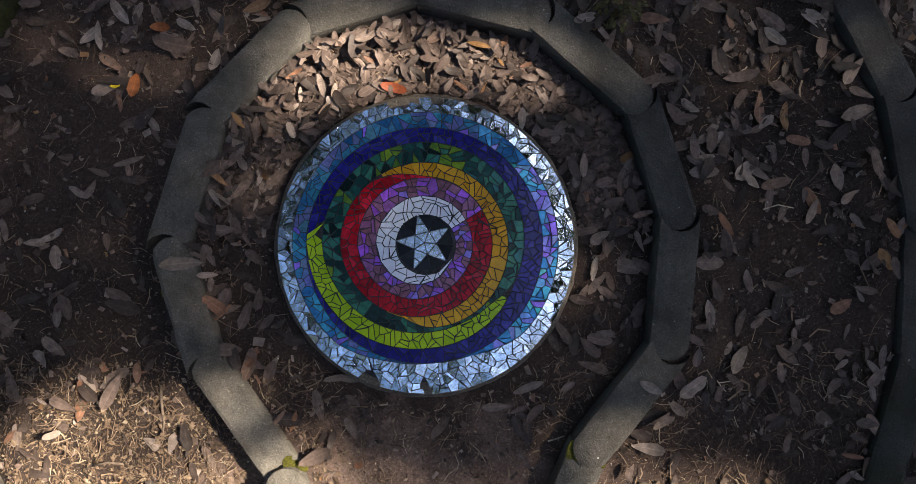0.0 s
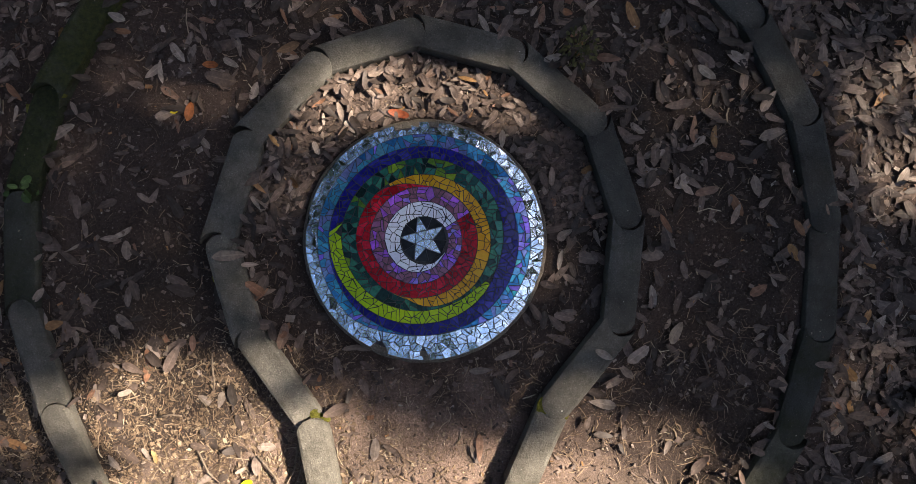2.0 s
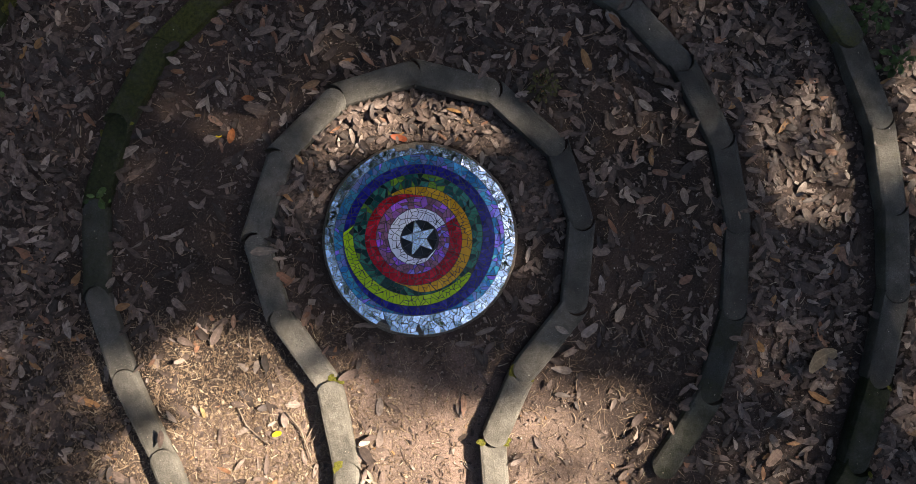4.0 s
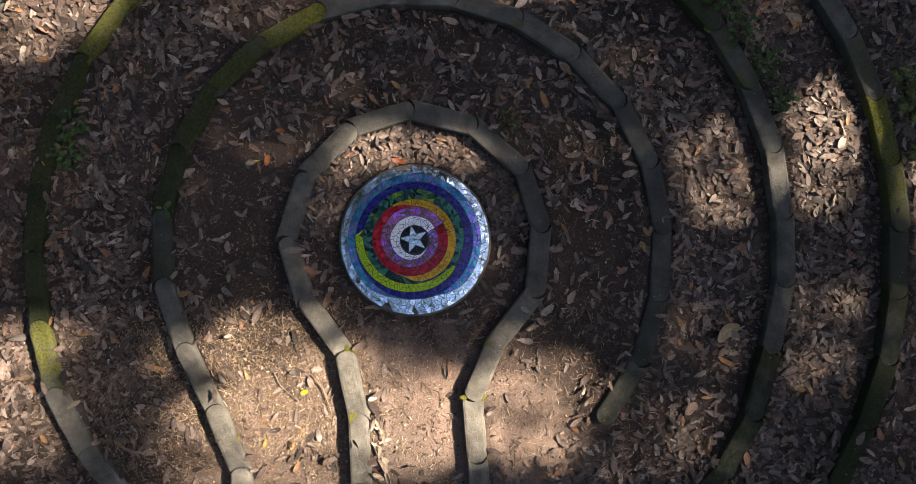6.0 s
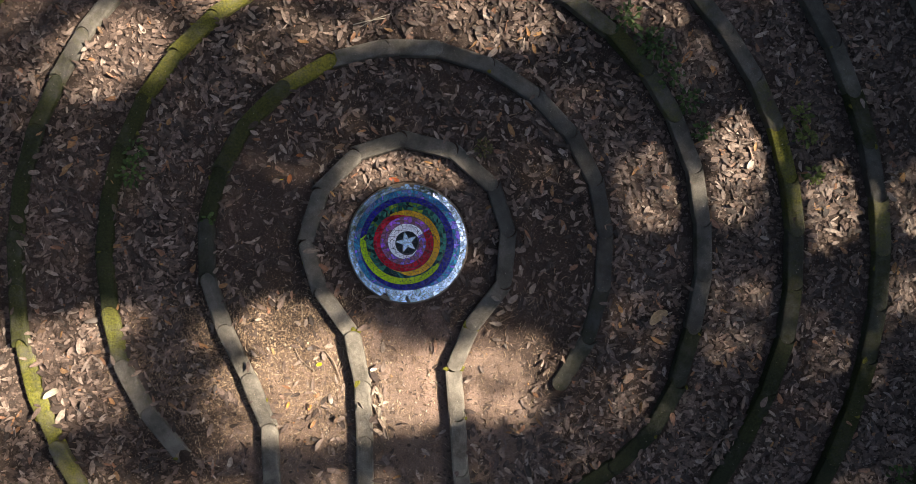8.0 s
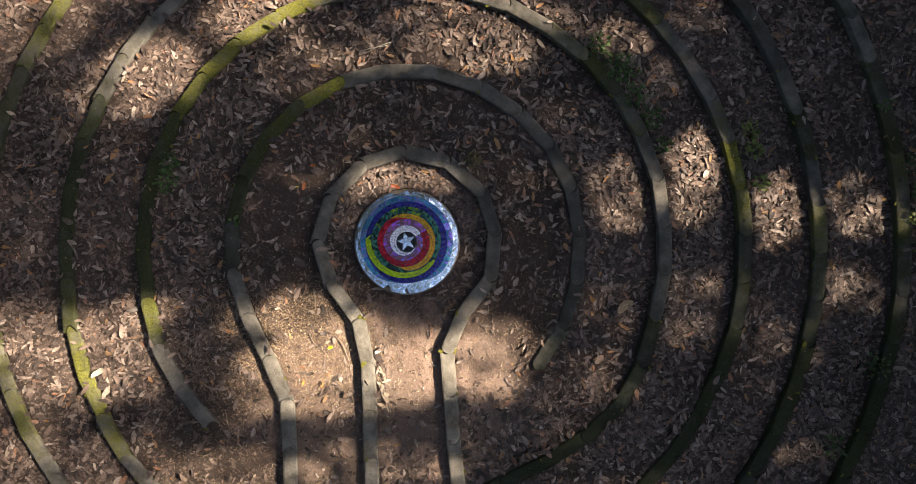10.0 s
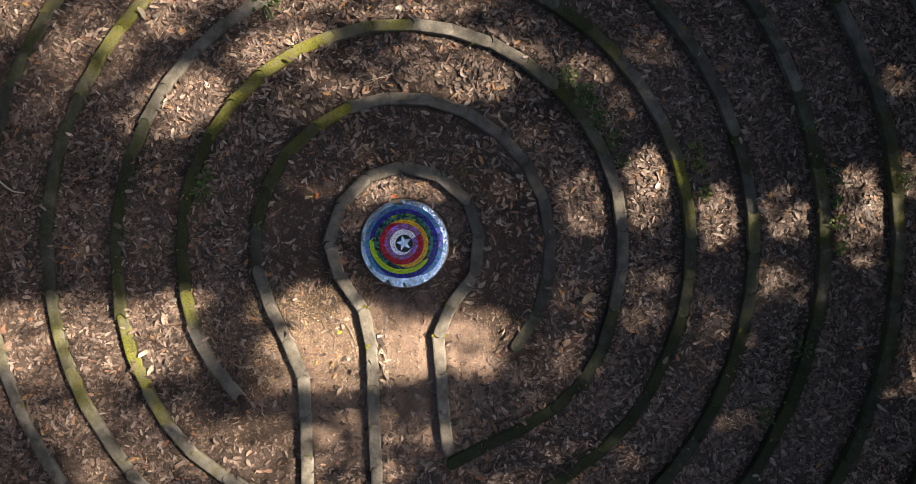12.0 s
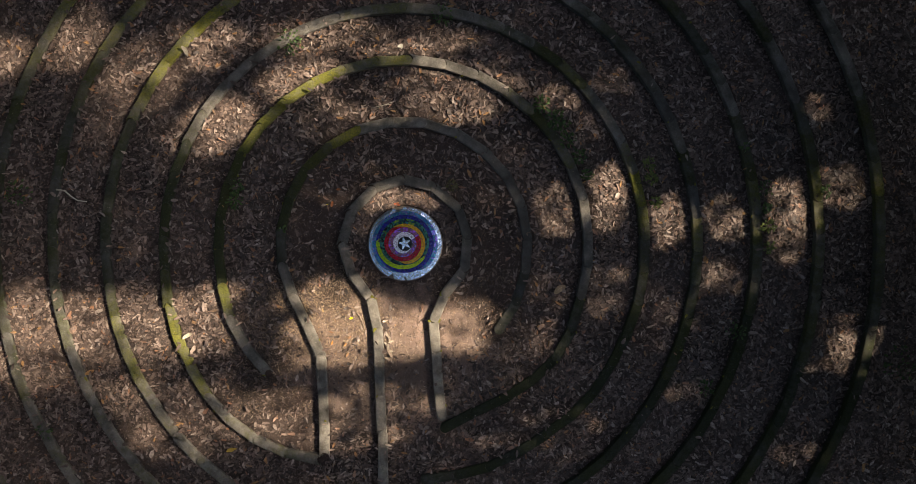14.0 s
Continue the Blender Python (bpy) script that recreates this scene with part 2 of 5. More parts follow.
BLACK = make_glass_tile("black glass", [(0.0, (0.008, 0.009, 0.010)), (1.0, (0.022, 0.024, 0.026))], 0.06, ripple=0.1)


# ---- building helpers ----
def mesh_of(name, verts, faces, mat, smooth=False, uvs=None):
    me = bpy.data.meshes.new(name)
    me.from_pydata(verts, [], faces)
    if uvs is not None:
        layer = me.uv_layers.new(name="UVMap")
        loops = np.zeros(len(me.loops), dtype=np.int32)
        me.loops.foreach_get("vertex_index", loops)
        layer.data.foreach_set("uv", np.asarray(uvs, dtype=np.float32)[loops].ravel())
    if smooth:
        me.polygons.foreach_set("use_smooth", [True] * len(me.polygons))
    me.materials.append(mat)
    me.update()
    return me


def part_of(name, me, parent, label=""):
    ob = new(name, me)
    ob.parent = parent
    return tagged(ob, label)


def lin(x, xs, ys):
    return float(np.interp(x, xs, ys))


def tube(points, radii, sides=7):
    """Vertices and faces of a bent, tapering round rod with closed ends."""
    pts = [Vector(p) for p in points]
    verts, faces = [], []
    for i, p in enumerate(pts):
        d = (pts[min(i + 1, len(pts) - 1)] - pts[max(i - 1, 0)]).normalized()
        a = d.orthogonal().normalized()
        c = d.cross(a)
        for k in range(sides):
            w = 2 * math.pi * k / sides
            verts.append(p + (a * math.cos(w) + c * math.sin(w)) * radii[i])
        if i:
            o = (i - 1) * sides
            faces += [(o + k, o + (k + 1) % sides, o + sides + (k + 1) % sides, o + sides + k) for k in range(sides)]
    faces.append(tuple(reversed(range(sides))))
    faces.append(tuple(range(len(verts) - sides, len(verts))))
    return verts, faces


# ---- ground ----
def relief(x, y):
    """Height of the trodden, slightly uneven ground."""
    fade = np.clip(1.3 - np.hypot(x, y) / 14, 0, 1)
    return fade * (0.010 * np.sin(1.9 * x + 0.7) * np.cos(2.3 * y + 0.4) + 0.006 * np.sin(6.1 * x - 2.2 * y) + 0.005 * np.cos(5.3 * y + 3.7 * x))


def build_ground():
    rng = np.random.default_rng(3)
    far = np.array([9.0, 11.0, 14.0, 20.0, 35.0, 80.0, 200.0, 600.0])
    xs = np.concatenate([-far[::-1], np.linspace(-8, 8, 430), far])
    ys = np.concatenate([-far[::-1], np.linspace(-6, 6, 322), far])
    gx, gy = np.meshgrid(xs, ys, indexing="ij")
    gz = relief(gx, gy) - sunk(gx, gy)
    near = (np.abs(gx) < 7.9) & (np.abs(gy) < 5.9)
    gz = gz + near * rng.normal(0, 0.0028, gx.shape)
    nx, ny = gx.shape
    idx = np.arange(nx * ny).reshape(nx, ny)
    faces = np.stack([idx[:-1, :-1], idx[1:, :-1], idx[1:, 1:], idx[:-1, 1:]], -1).reshape(-1, 4)
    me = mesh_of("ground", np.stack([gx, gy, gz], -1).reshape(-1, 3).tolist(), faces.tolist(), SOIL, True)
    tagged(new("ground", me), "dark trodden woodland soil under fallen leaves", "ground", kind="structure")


# ---- kerb lines of the labyrinth ----
KERB_W, KERB_H, STONE = 0.120, 0.067, 0.405


def arc(cx, cy, r, a0, a1, ry=None):
    n = max(2, round(abs(radians(a1 - a0)) * r / STONE))
    turns = [radians(a0 + (a1 - a0) * i / n) for i in range(n + 1)]
    return [(cx + r * math.cos(a), cy + (ry or r) * math.sin(a)) for a in turns]


LINES = {
    "inner": [(-0.27, -3.35), (-0.276, -2.71), (-0.288, -2.28), (-0.314, -1.86), (-0.318, -1.45), (-0.332, -1.04), (-0.414, -0.670), (-0.653, -0.348), (-0.757, 0.004), (-0.645, 0.382), (-0.376, 0.662),
              (-0.022, 0.780), (0.348, 0.676), (0.642, 0.421), (0.751, 0.063), (0.706, -0.318), (0.470, -0.626), (0.338, -0.935), (0.365, -1.30), (0.395, -1.70), (0.430, -2.12)],
    "second": [(-0.988, -2.56), (-0.993, -2.10), (-1.002, -1.68), (-1.025, -1.283), (-1.230, -0.90), (-1.410, -0.52)] + arc(-0.010, -0.03, 1.500, 186, -20, 1.51) + [(1.388, -0.645), (1.105, -1.06)],
    "third": [(-1.67, -1.555), (-1.945, -1.21), (-2.135, -0.83)] + arc(-0.015, -0.02, 2.235, 190, -22, 2.225) + [(1.950, -1.223), (1.732, -1.492), (1.45, -1.718), (1.097, -1.929), (0.744, -2.084), (0.445, -2.25)],
    "fourth": [(-1.06, -2.62), (-1.500, -2.52), (-1.865, -2.335), (-2.185, -2.085), (-2.450, -1.755), (-2.680, -1.313), (-2.84, -0.87)] + arc(0.0, -0.03, 2.900, 189, -24, 2.850)
              + [(2.340, -1.721), (2.080, -2.04), (1.780, -2.253), (1.451, -2.487), (1.097, -2.692), (0.672, -2.798), (0.20, -2.86)],
    "fifth": arc(-0.03, -0.04, 3.560, 252, -72),
    "sixth": arc(0.01, 0.02, 4.240, 258, -78),
    "seventh": arc(0.05, -0.02, 4.96, 262, -82),
    "outer": arc(0.05, -0.02, 5.70, 264, -84),
}


def stone_mesh(k, mat):
    """One bullet-ended edging stone: round nose at one end, hollow at the other, worn top edges."""
    rng = random.Random(k)
    lat = [-0.5, -0.5, -0.47, -0.37, -0.2, 0.0, 0.2, 0.37, 0.47, 0.5, 0.5]
    top = [-0.06, KERB_H - 0.016, KERB_H - 0.004, KERB_H, KERB_H + 0.001, KERB_H + 0.001, KERB_H + 0.001, KERB_H, KERB_H - 0.004, KERB_H - 0.016, -0.06]
    verts, faces = [], []
    n, rows = len(lat), 9
    for i in range(rows):
        for v, z in zip(lat, top):
            nose = KERB_W / 2 * math.sqrt(max(0, 1 - (2 * v) ** 2))
            u = i / (rows - 1)
            x = (u - 0.5) * (STONE - 0.028) + nose
            wear = rng.uniform(-0.0009, 0.0009) if z > 0 else 0
            if i in (0, rows - 1) and z > 0:
                z -= 0.005
            verts.append((x, v * KERB_W + wear, z + wear))
        if i:
            o = (i - 1) * n
            faces += [(o + j, o + n + j, o + n + j + 1, o + j + 1) for j in range(n - 1)]
    # upright end walls that follow the hollow and the nose
    for o, flip in ((0, False), ((rows - 1) * n, True)):
        foot = [o] + list(range(len(verts), len(verts) + n - 2)) + [o + n - 1]
        verts += [(verts[o + j][0], verts[o + j][1], -0.06) for j in range(1, n - 1)]
        for j in range(n - 1):
            quad = [q for k, q in enumerate((foot[j], o + j, o + j + 1, foot[j + 1])) if not (k == 1 and q == foot[j]) and not (k == 2 and q == foot[j + 1])]
            faces.append(tuple(reversed(quad)) if flip else tuple(quad))
    return mesh_of("edging_stone", verts, faces, mat)


STONES = [stone_mesh(k, EDGING) for k in range(8)]
CENTRES = []


def moss_mesh(k):
    """A low, lumpy cushion of moss."""
    rng = random.Random(100 + k)
    verts, faces, n = [(0, 0, 0.42)], [], 11
    for i, (r, z) in enumerate(((0.35, 0.38), (0.7, 0.24), (0.95, 0.06), (1.05, -0.25))):
        for j in range(n):
            a = 2 * math.pi * j / n
            rr = r * (0.8 + 0.22 * math.sin(2 * a + k) + rng.uniform(-0.16, 0.16))
            verts.append((rr * math.cos(a), 0.7 * rr * math.sin(a), z + rng.uniform(-0.07, 0.07)))
        if i:
            o = 1 + (i - 1) * n
            faces += [(o + j, o + n + j, o + n + (j + 1) % n, o + (j + 1) % n) for j in range(n)]
        else:
            faces += [(0, 1 + j, 1 + (j + 1) % n) for j in range(n)]
    return mesh_of("moss_cushion", verts, faces, MOSS, True)


CUSHIONS = [moss_mesh(k) for k in range(5)]


# round each ring from the way in, clockwise: degrees, spread of the moss, its lushness, paleness of the concrete; low
# lushness and paleness paint shade on the stones
MOSS_AND_SHADE = {
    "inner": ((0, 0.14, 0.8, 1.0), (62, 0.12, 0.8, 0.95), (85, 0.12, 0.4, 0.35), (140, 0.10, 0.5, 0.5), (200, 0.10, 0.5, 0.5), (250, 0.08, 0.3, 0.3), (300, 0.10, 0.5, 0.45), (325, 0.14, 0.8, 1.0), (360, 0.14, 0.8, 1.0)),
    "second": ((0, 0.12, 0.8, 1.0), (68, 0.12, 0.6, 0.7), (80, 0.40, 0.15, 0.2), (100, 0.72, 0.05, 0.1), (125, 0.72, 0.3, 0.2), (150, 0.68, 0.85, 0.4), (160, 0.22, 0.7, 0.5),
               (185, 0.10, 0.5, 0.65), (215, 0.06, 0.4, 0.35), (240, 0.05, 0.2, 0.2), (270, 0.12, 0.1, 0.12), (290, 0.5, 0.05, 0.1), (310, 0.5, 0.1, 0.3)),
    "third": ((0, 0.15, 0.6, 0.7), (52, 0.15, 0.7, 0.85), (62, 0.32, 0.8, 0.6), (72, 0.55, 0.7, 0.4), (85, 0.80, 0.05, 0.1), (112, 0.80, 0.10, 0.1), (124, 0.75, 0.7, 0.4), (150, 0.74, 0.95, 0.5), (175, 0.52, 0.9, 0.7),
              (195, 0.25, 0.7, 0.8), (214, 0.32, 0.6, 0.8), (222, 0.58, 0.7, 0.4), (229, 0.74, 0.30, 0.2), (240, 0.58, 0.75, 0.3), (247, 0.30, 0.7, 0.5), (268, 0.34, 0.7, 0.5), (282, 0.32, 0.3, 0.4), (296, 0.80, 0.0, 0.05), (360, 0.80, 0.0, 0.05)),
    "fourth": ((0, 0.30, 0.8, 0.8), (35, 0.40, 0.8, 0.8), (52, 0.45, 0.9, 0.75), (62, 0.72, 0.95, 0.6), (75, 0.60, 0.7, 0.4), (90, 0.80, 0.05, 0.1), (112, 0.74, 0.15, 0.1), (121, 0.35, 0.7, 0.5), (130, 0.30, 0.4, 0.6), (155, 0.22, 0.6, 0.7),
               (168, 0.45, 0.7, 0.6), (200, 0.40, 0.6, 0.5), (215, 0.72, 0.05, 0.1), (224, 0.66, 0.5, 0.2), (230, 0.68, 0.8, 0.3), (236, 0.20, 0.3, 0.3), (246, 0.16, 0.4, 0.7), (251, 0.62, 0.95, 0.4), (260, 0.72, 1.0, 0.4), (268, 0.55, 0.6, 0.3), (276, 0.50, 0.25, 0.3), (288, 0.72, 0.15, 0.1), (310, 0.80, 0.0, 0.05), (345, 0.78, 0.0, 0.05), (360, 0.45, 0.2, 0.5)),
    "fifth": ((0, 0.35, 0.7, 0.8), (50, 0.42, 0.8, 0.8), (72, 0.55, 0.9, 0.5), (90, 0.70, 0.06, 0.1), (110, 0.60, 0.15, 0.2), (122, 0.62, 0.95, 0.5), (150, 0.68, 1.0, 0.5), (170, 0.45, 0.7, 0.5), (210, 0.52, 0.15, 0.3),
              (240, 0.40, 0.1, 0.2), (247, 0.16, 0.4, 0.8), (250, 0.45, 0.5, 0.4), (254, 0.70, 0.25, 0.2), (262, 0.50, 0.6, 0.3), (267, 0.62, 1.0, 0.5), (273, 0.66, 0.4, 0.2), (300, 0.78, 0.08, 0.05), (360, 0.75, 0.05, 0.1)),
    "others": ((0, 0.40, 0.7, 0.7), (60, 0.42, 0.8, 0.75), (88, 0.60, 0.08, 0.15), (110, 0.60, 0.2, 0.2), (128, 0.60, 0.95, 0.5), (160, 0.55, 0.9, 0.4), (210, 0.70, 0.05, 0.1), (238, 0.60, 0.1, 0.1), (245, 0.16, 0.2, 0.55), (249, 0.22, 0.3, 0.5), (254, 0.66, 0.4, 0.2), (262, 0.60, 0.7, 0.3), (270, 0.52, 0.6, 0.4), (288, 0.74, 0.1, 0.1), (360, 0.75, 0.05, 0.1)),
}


def moss_and_shade(name, m, rng):
    """How the moss has taken each stretch of kerb, and how much shade is painted into its colour."""
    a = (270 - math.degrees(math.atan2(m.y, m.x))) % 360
    rows = MOSS_AND_SHADE.get(name, MOSS_AND_SHADE["others"])
    spread, lit_moss, pale = (lin(a, [r[0] for r in rows], [r[k] for r in rows]) for k in (1, 2, 3))
    return (min(1, max(0, spread + rng.uniform(-0.07, 0.07))), min(1, max(0, lit_moss + rng.uniform(-0.1, 0.1))), min(1, max(0, pale + rng.uniform(-0.12, 0.12))), 1)


def kerb(name, line):
    rng = random.Random(name)
    gap = 0.004
    root = new("labyrinth_kerb")
    tagged(root, "curved row of mossy grey concrete edging stones", "kerb", "kerbs of the labyrinth", "structure")
    pts = [Vector((x, y, 0)) for x, y in line]
    # even stones along the line
    run = [0.0]
    for a, b in zip(pts, pts[1:]):
        run.append(run[-1] + (b - a).length)
    n = max(1, round(run[-1] / STONE)) if name != "inner" else len(pts) - 1
    at = [run[-1] * i / n for i in range(n + 1)] if name != "inner" else run
    spots = [Vector((lin(s, run, [p.x for p in pts]), lin(s, run, [p.y for p in pts]), 0)) for s in at]
    for a, b in zip(spots, spots[1:]):
        d = b - a
        m = (a + b) / 2
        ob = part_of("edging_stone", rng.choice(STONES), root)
        ob.color = moss_and_shade(name, m, rng)
        back = d.normalized() * 0.038
        ob.location = (m.x - back.x, m.y - back.y, float(relief(m.x, m.y)) + rng.uniform(-0.008, 0.008))
        ob.rotation_euler = (radians(rng.uniform(-1.5, 1.5)), radians(rng.uniform(-1.2, 1.2)), math.atan2(d.y, d.x) + radians(rng.uniform(-1.5, 1.5)))
        ob.scale = ((d.length - gap) / (STONE - 0.028), rng.uniform(0.96, 1.04), 1)
        for k in range(9):
            CENTRES.append(a + d * (k / 8))
        # moss that has settled in the joint and along the edge
        if m.length < 4.6:
            by_way = name == "inner" and -1.2 < m.y < -0.5
            for _ in range(4 if by_way else rng.choice((0, 0, 0, 1) if name == "inner" else (0, 0, 0, 1, 1))):
                moss = part_of("moss_cushion", rng.choice(CUSHIONS), ob)
                side = rng.choice((-1, 1)) * rng.uniform(0.025, 0.056)
                at_joint = by_way or rng.random() < 0.6
                along = -0.19 + math.sqrt(max(0, 0.06 ** 2 - side ** 2)) if at_joint else rng.uniform(-0.16, 0.16)
                moss.location = (along, side if at_joint else 0.057 * (1 if side > 0 else -1), KERB_H - (0.003 if at_joint else 0.009))
                size = rng.uniform(0.018, 0.036) if by_way else rng.uniform(0.012, 0.030)
                moss.scale = (size, size, size * (0.16 if by_way else 0.26))
                moss.rotation_euler = (0, 0, rng.uniform(0, 3.1))


for key, line in LINES.items():
    kerb(key, line)

# where kerbs and the disc lie, for strewing leaves round them
CELL, HALF = 0.02, 8.0
TAKEN = np.zeros((800, 800), dtype=bool)
SIDE = np.zeros((800, 800), dtype=bool)
cc = np.arange(800) * CELL - HALF + CELL / 2
for p in CENTRES:
    i, j = int((p.x + HALF) / CELL), int((p.y + HALF) / CELL)
    if 12 < i < 788 and 12 < j < 788:
        d = np.hypot(cc[i - 9:i + 10, None] - p.x, cc[None, j - 9:j + 10] - p.y)
        TAKEN[i - 9:i + 10, j - 9:j + 10] |= d < KERB_W / 2 + 0.012
        SIDE[i - 9:i + 10, j - 9:j + 10] |= d < KERB_W / 2 + 0.07


def cell(x, y):
    return np.clip(((x + HALF) / CELL).astype(int), 0, 799), np.clip(((y + HALF) / CELL).astype(int), 0, 799)


# a washed-out gutter along the kerbs' lower side, and soil banked up on the other
GUTTER, BANK = np.zeros((800, 800)), np.zeros((800, 800))
for p in CENTRES:
    for field, x, y, reach, edge in ((GUTTER, p.x - 0.100, p.y - 0.015, 0.085, 0.045), (BANK, p.x + 0.085, p.y + 0.015, 0.110, 0.075)):
        i, j = int((x + HALF) / CELL), int((y + HALF) / CELL)
        if 12 < i < 788 and 12 < j < 788:
            d = np.hypot(cc[i - 6:i + 7, None] - x, cc[None, j - 6:j + 7] - y)
            field[i - 6:i + 7, j - 6:j + 7] = np.maximum(field[i - 6:i + 7, j - 6:j + 7], np.clip((reach - d) / edge, 0, 1))
ring = np.hypot(cc[:, None], cc[None, :])
FILLED = np.clip((cc[:, None] - 0.75) / 0.3, 0, 1) * np.clip((1.75 - ring) / 0.15, 0, 1) * (ring > 1.0)
FILLED = np.maximum(FILLED, np.clip((cc[:, None] - 0.5) / 0.2, 0, 1) * np.clip((-1.0 - cc[None, :]) / 0.4, 0, 1) * np.clip((3.4 - ring) / 0.3, 0, 1))
BANK = np.maximum(BANK, GUTTER * FILLED * 1.1)
GUTTER *= 1 - FILLED
BANK *= (1 - GUTTER) * (ring > 0.62)


def sunk(x, y):
    i, j = cell(x, y)
    return (0.018 * GUTTER[i, j] - 0.028 * BANK[i, j]) * np.where((np.abs(x) < 7.7) & (np.abs(y) < 7.7), 1, 0)


def lie(x, y):
    """Height of the ground at one spot."""
    return float(relief(x, y) - sunk(np.array([x]), np.array([y]))[0])


build_ground()

# ---- mosaic disc ----
PX = 0.9 / 510
DISC_R = 0.452
DISC_Z = 0.045


def dome(x, y):
    return DISC_Z + 0.022 * (1 - (x * x + y * y) / DISC_R ** 2)


def build_disc():
    root = new("mosaic_disc")
    tagged(root, "round concrete slab inlaid with rainbow glass and mirror mosaic", "mosaic")
    # the cast slab: domed top, rounded shoulder, straight side
    prof = [(0.0, 0.022), (0.15, 0.0196), (0.30, 0.0125), (0.40, 0.005), (0.432, 0.0015), (0.446, -0.003), (DISC_R, -0.012), (DISC_R, -0.09)]
    seg = 96
    verts, faces = [(0, 0, DISC_Z + 0.022 - 0.004)], []
    rng = random.Random(5)
    for r, z in prof[1:]:
        for k in range(seg):
            a = 2 * math.pi * k / seg
            rr = r + (rng.uniform(-0.0025, 0.0025) if r > 0.42 else 0)
            verts.append((rr * math.cos(a), rr * math.sin(a), DISC_Z + z - 0.004))
    faces += [(0, 1 + k, 1 + (k + 1) % seg) for k in range(seg)]
    for i in range(len(prof) - 2):
        o = 1 + i * seg
        faces += [(o + k, o + seg + k, o + seg + (k + 1) % seg, o + (k + 1) % seg) for k in range(seg)]
    part_of("slab", mesh_of("slab", verts, faces, SLAB, True), root, "weathered round concrete base")
    # dark grout bed, a skin over the slab out to the edge of the tiles
    verts, faces = [(0, 0, dome(0, 0) - 0.001)], []
    rings = [0.08, 0.16, 0.24, 0.32, 0.38, 0.425]
    for r in rings:
        for k in range(seg):
            a = 2 * math.pi * k / seg
            verts.append((r * math.cos(a), r * math.sin(a), dome(r, 0) - 0.001))
    faces += [(0, 1 + k, 1 + (k + 1) % seg) for k in range(seg)]
    for i in range(len(rings) - 1):
        o = 1 + i * seg
        faces += [(o + k, o + seg + k, o + seg + (k + 1) % seg, o + (k + 1) % seg) for k in range(seg)]
    part_of("grout_bed", mesh_of("grout_bed", verts, faces, GROUT, True), root, "dark grout between the tiles")
    # bare concrete where tiles have come away
    for a0, a1, r0, r1 in ((267.5, 273.5, 229, 249), (243, 253.5, 237, 249), (83, 105, 238, 249)):
        verts, faces = [], []
        for k in range(7):
            a = radians(a0 + (a1 - a0) * k / 6)
            for r in (r0 * PX, (r0 + r1) / 2 * PX, r1 * PX):
                verts.append((r * math.cos(a), r * math.sin(a), dome(r, 0) + 0.0006))
            if k:
                o = 3 * (k - 1)
                faces += [(o, o + 1, o + 4, o + 3), (o + 1, o + 2, o + 5, o + 4)]
        part_of("bare_patch", mesh_of("bare_patch", verts, faces, SLAB), root, "bare concrete where tiles have come off")
    return root


DISC = build_disc()
TILE_RNG = random.Random(11)


def tile(name, poly, mat, tilt=0.8, gap=0.0012):
    """One shard: a flat prism with a narrow bevel, set back from its neighbours by the joint."""
    c = Vector((sum(p[0] for p in poly) / len(poly), sum(p[1] for p in poly) / len(poly)))
    area = 0.5 * sum(a[0] * b[1] - b[0] * a[1] for a, b in zip(poly, poly[1:] + poly[:1]))
    if abs(area) < 0.00006:
        return
    if area < 0:
        poly = poly[::-1]
    # shrink edge by edge
    ins = []
    n = len(poly)
    for i in range(n):
        p0, p1, p2 = Vector(poly[i - 1]), Vector(poly[i]), Vector(poly[(i + 1) % n])
        e1, e2 = (p1 - p0), (p2 - p1)
        if e1.length < 1e-5 or e2.length < 1e-5:
            return
        e1.normalize(), e2.normalize()
        n1, n2 = Vector((-e1.y, e1.x)), Vector((-e2.y, e2.x))
        b = n1 + n2
        k = b.length_squared / 2
        if k < 0.12:
            ins.append((p1 + (c - p1).normalized() * gap * 2.2, (c - p1).normalized()))
        else:
            ins.append((p1 + b / k * gap, b / k))
    rng = TILE_RNG
    sx, sy = math.tan(radians(rng.gauss(0, tilt))), math.tan(radians(rng.gauss(0, tilt)))
    z0 = dome(c.x, c.y) + 0.0014 + rng.uniform(0, 0.0008)
    fx, fy = -2 * 0.022 * c.x / DISC_R ** 2, -2 * 0.022 * c.y / DISC_R ** 2

    def lift(p):
        return z0 + (p.x - c.x) * (fx + sx) + (p.y - c.y) * (fy + sy)
    verts = [(p.x - c.x, p.y - c.y, lift(p) - 0.004) for p, _ in ins]
    verts += [(p.x - c.x, p.y - c.y, lift(p) - 0.0004) for p, _ in ins]
    verts += [(p.x + v.x * 0.0005 - c.x, p.y + v.y * 0.0005 - c.y, lift(p)) for p, v in ins]
    faces = []
    for o in (0, n):
        faces += [(o + i, o + (i + 1) % n, o + n + (i + 1) % n, o + n + i) for i in range(n)]
    faces.append(tuple(2 * n + i for i in range(n)))
    ob = part_of(name, mesh_of(name, verts, faces, mat), DISC)
    ob.location = (c.x, c.y, 0)


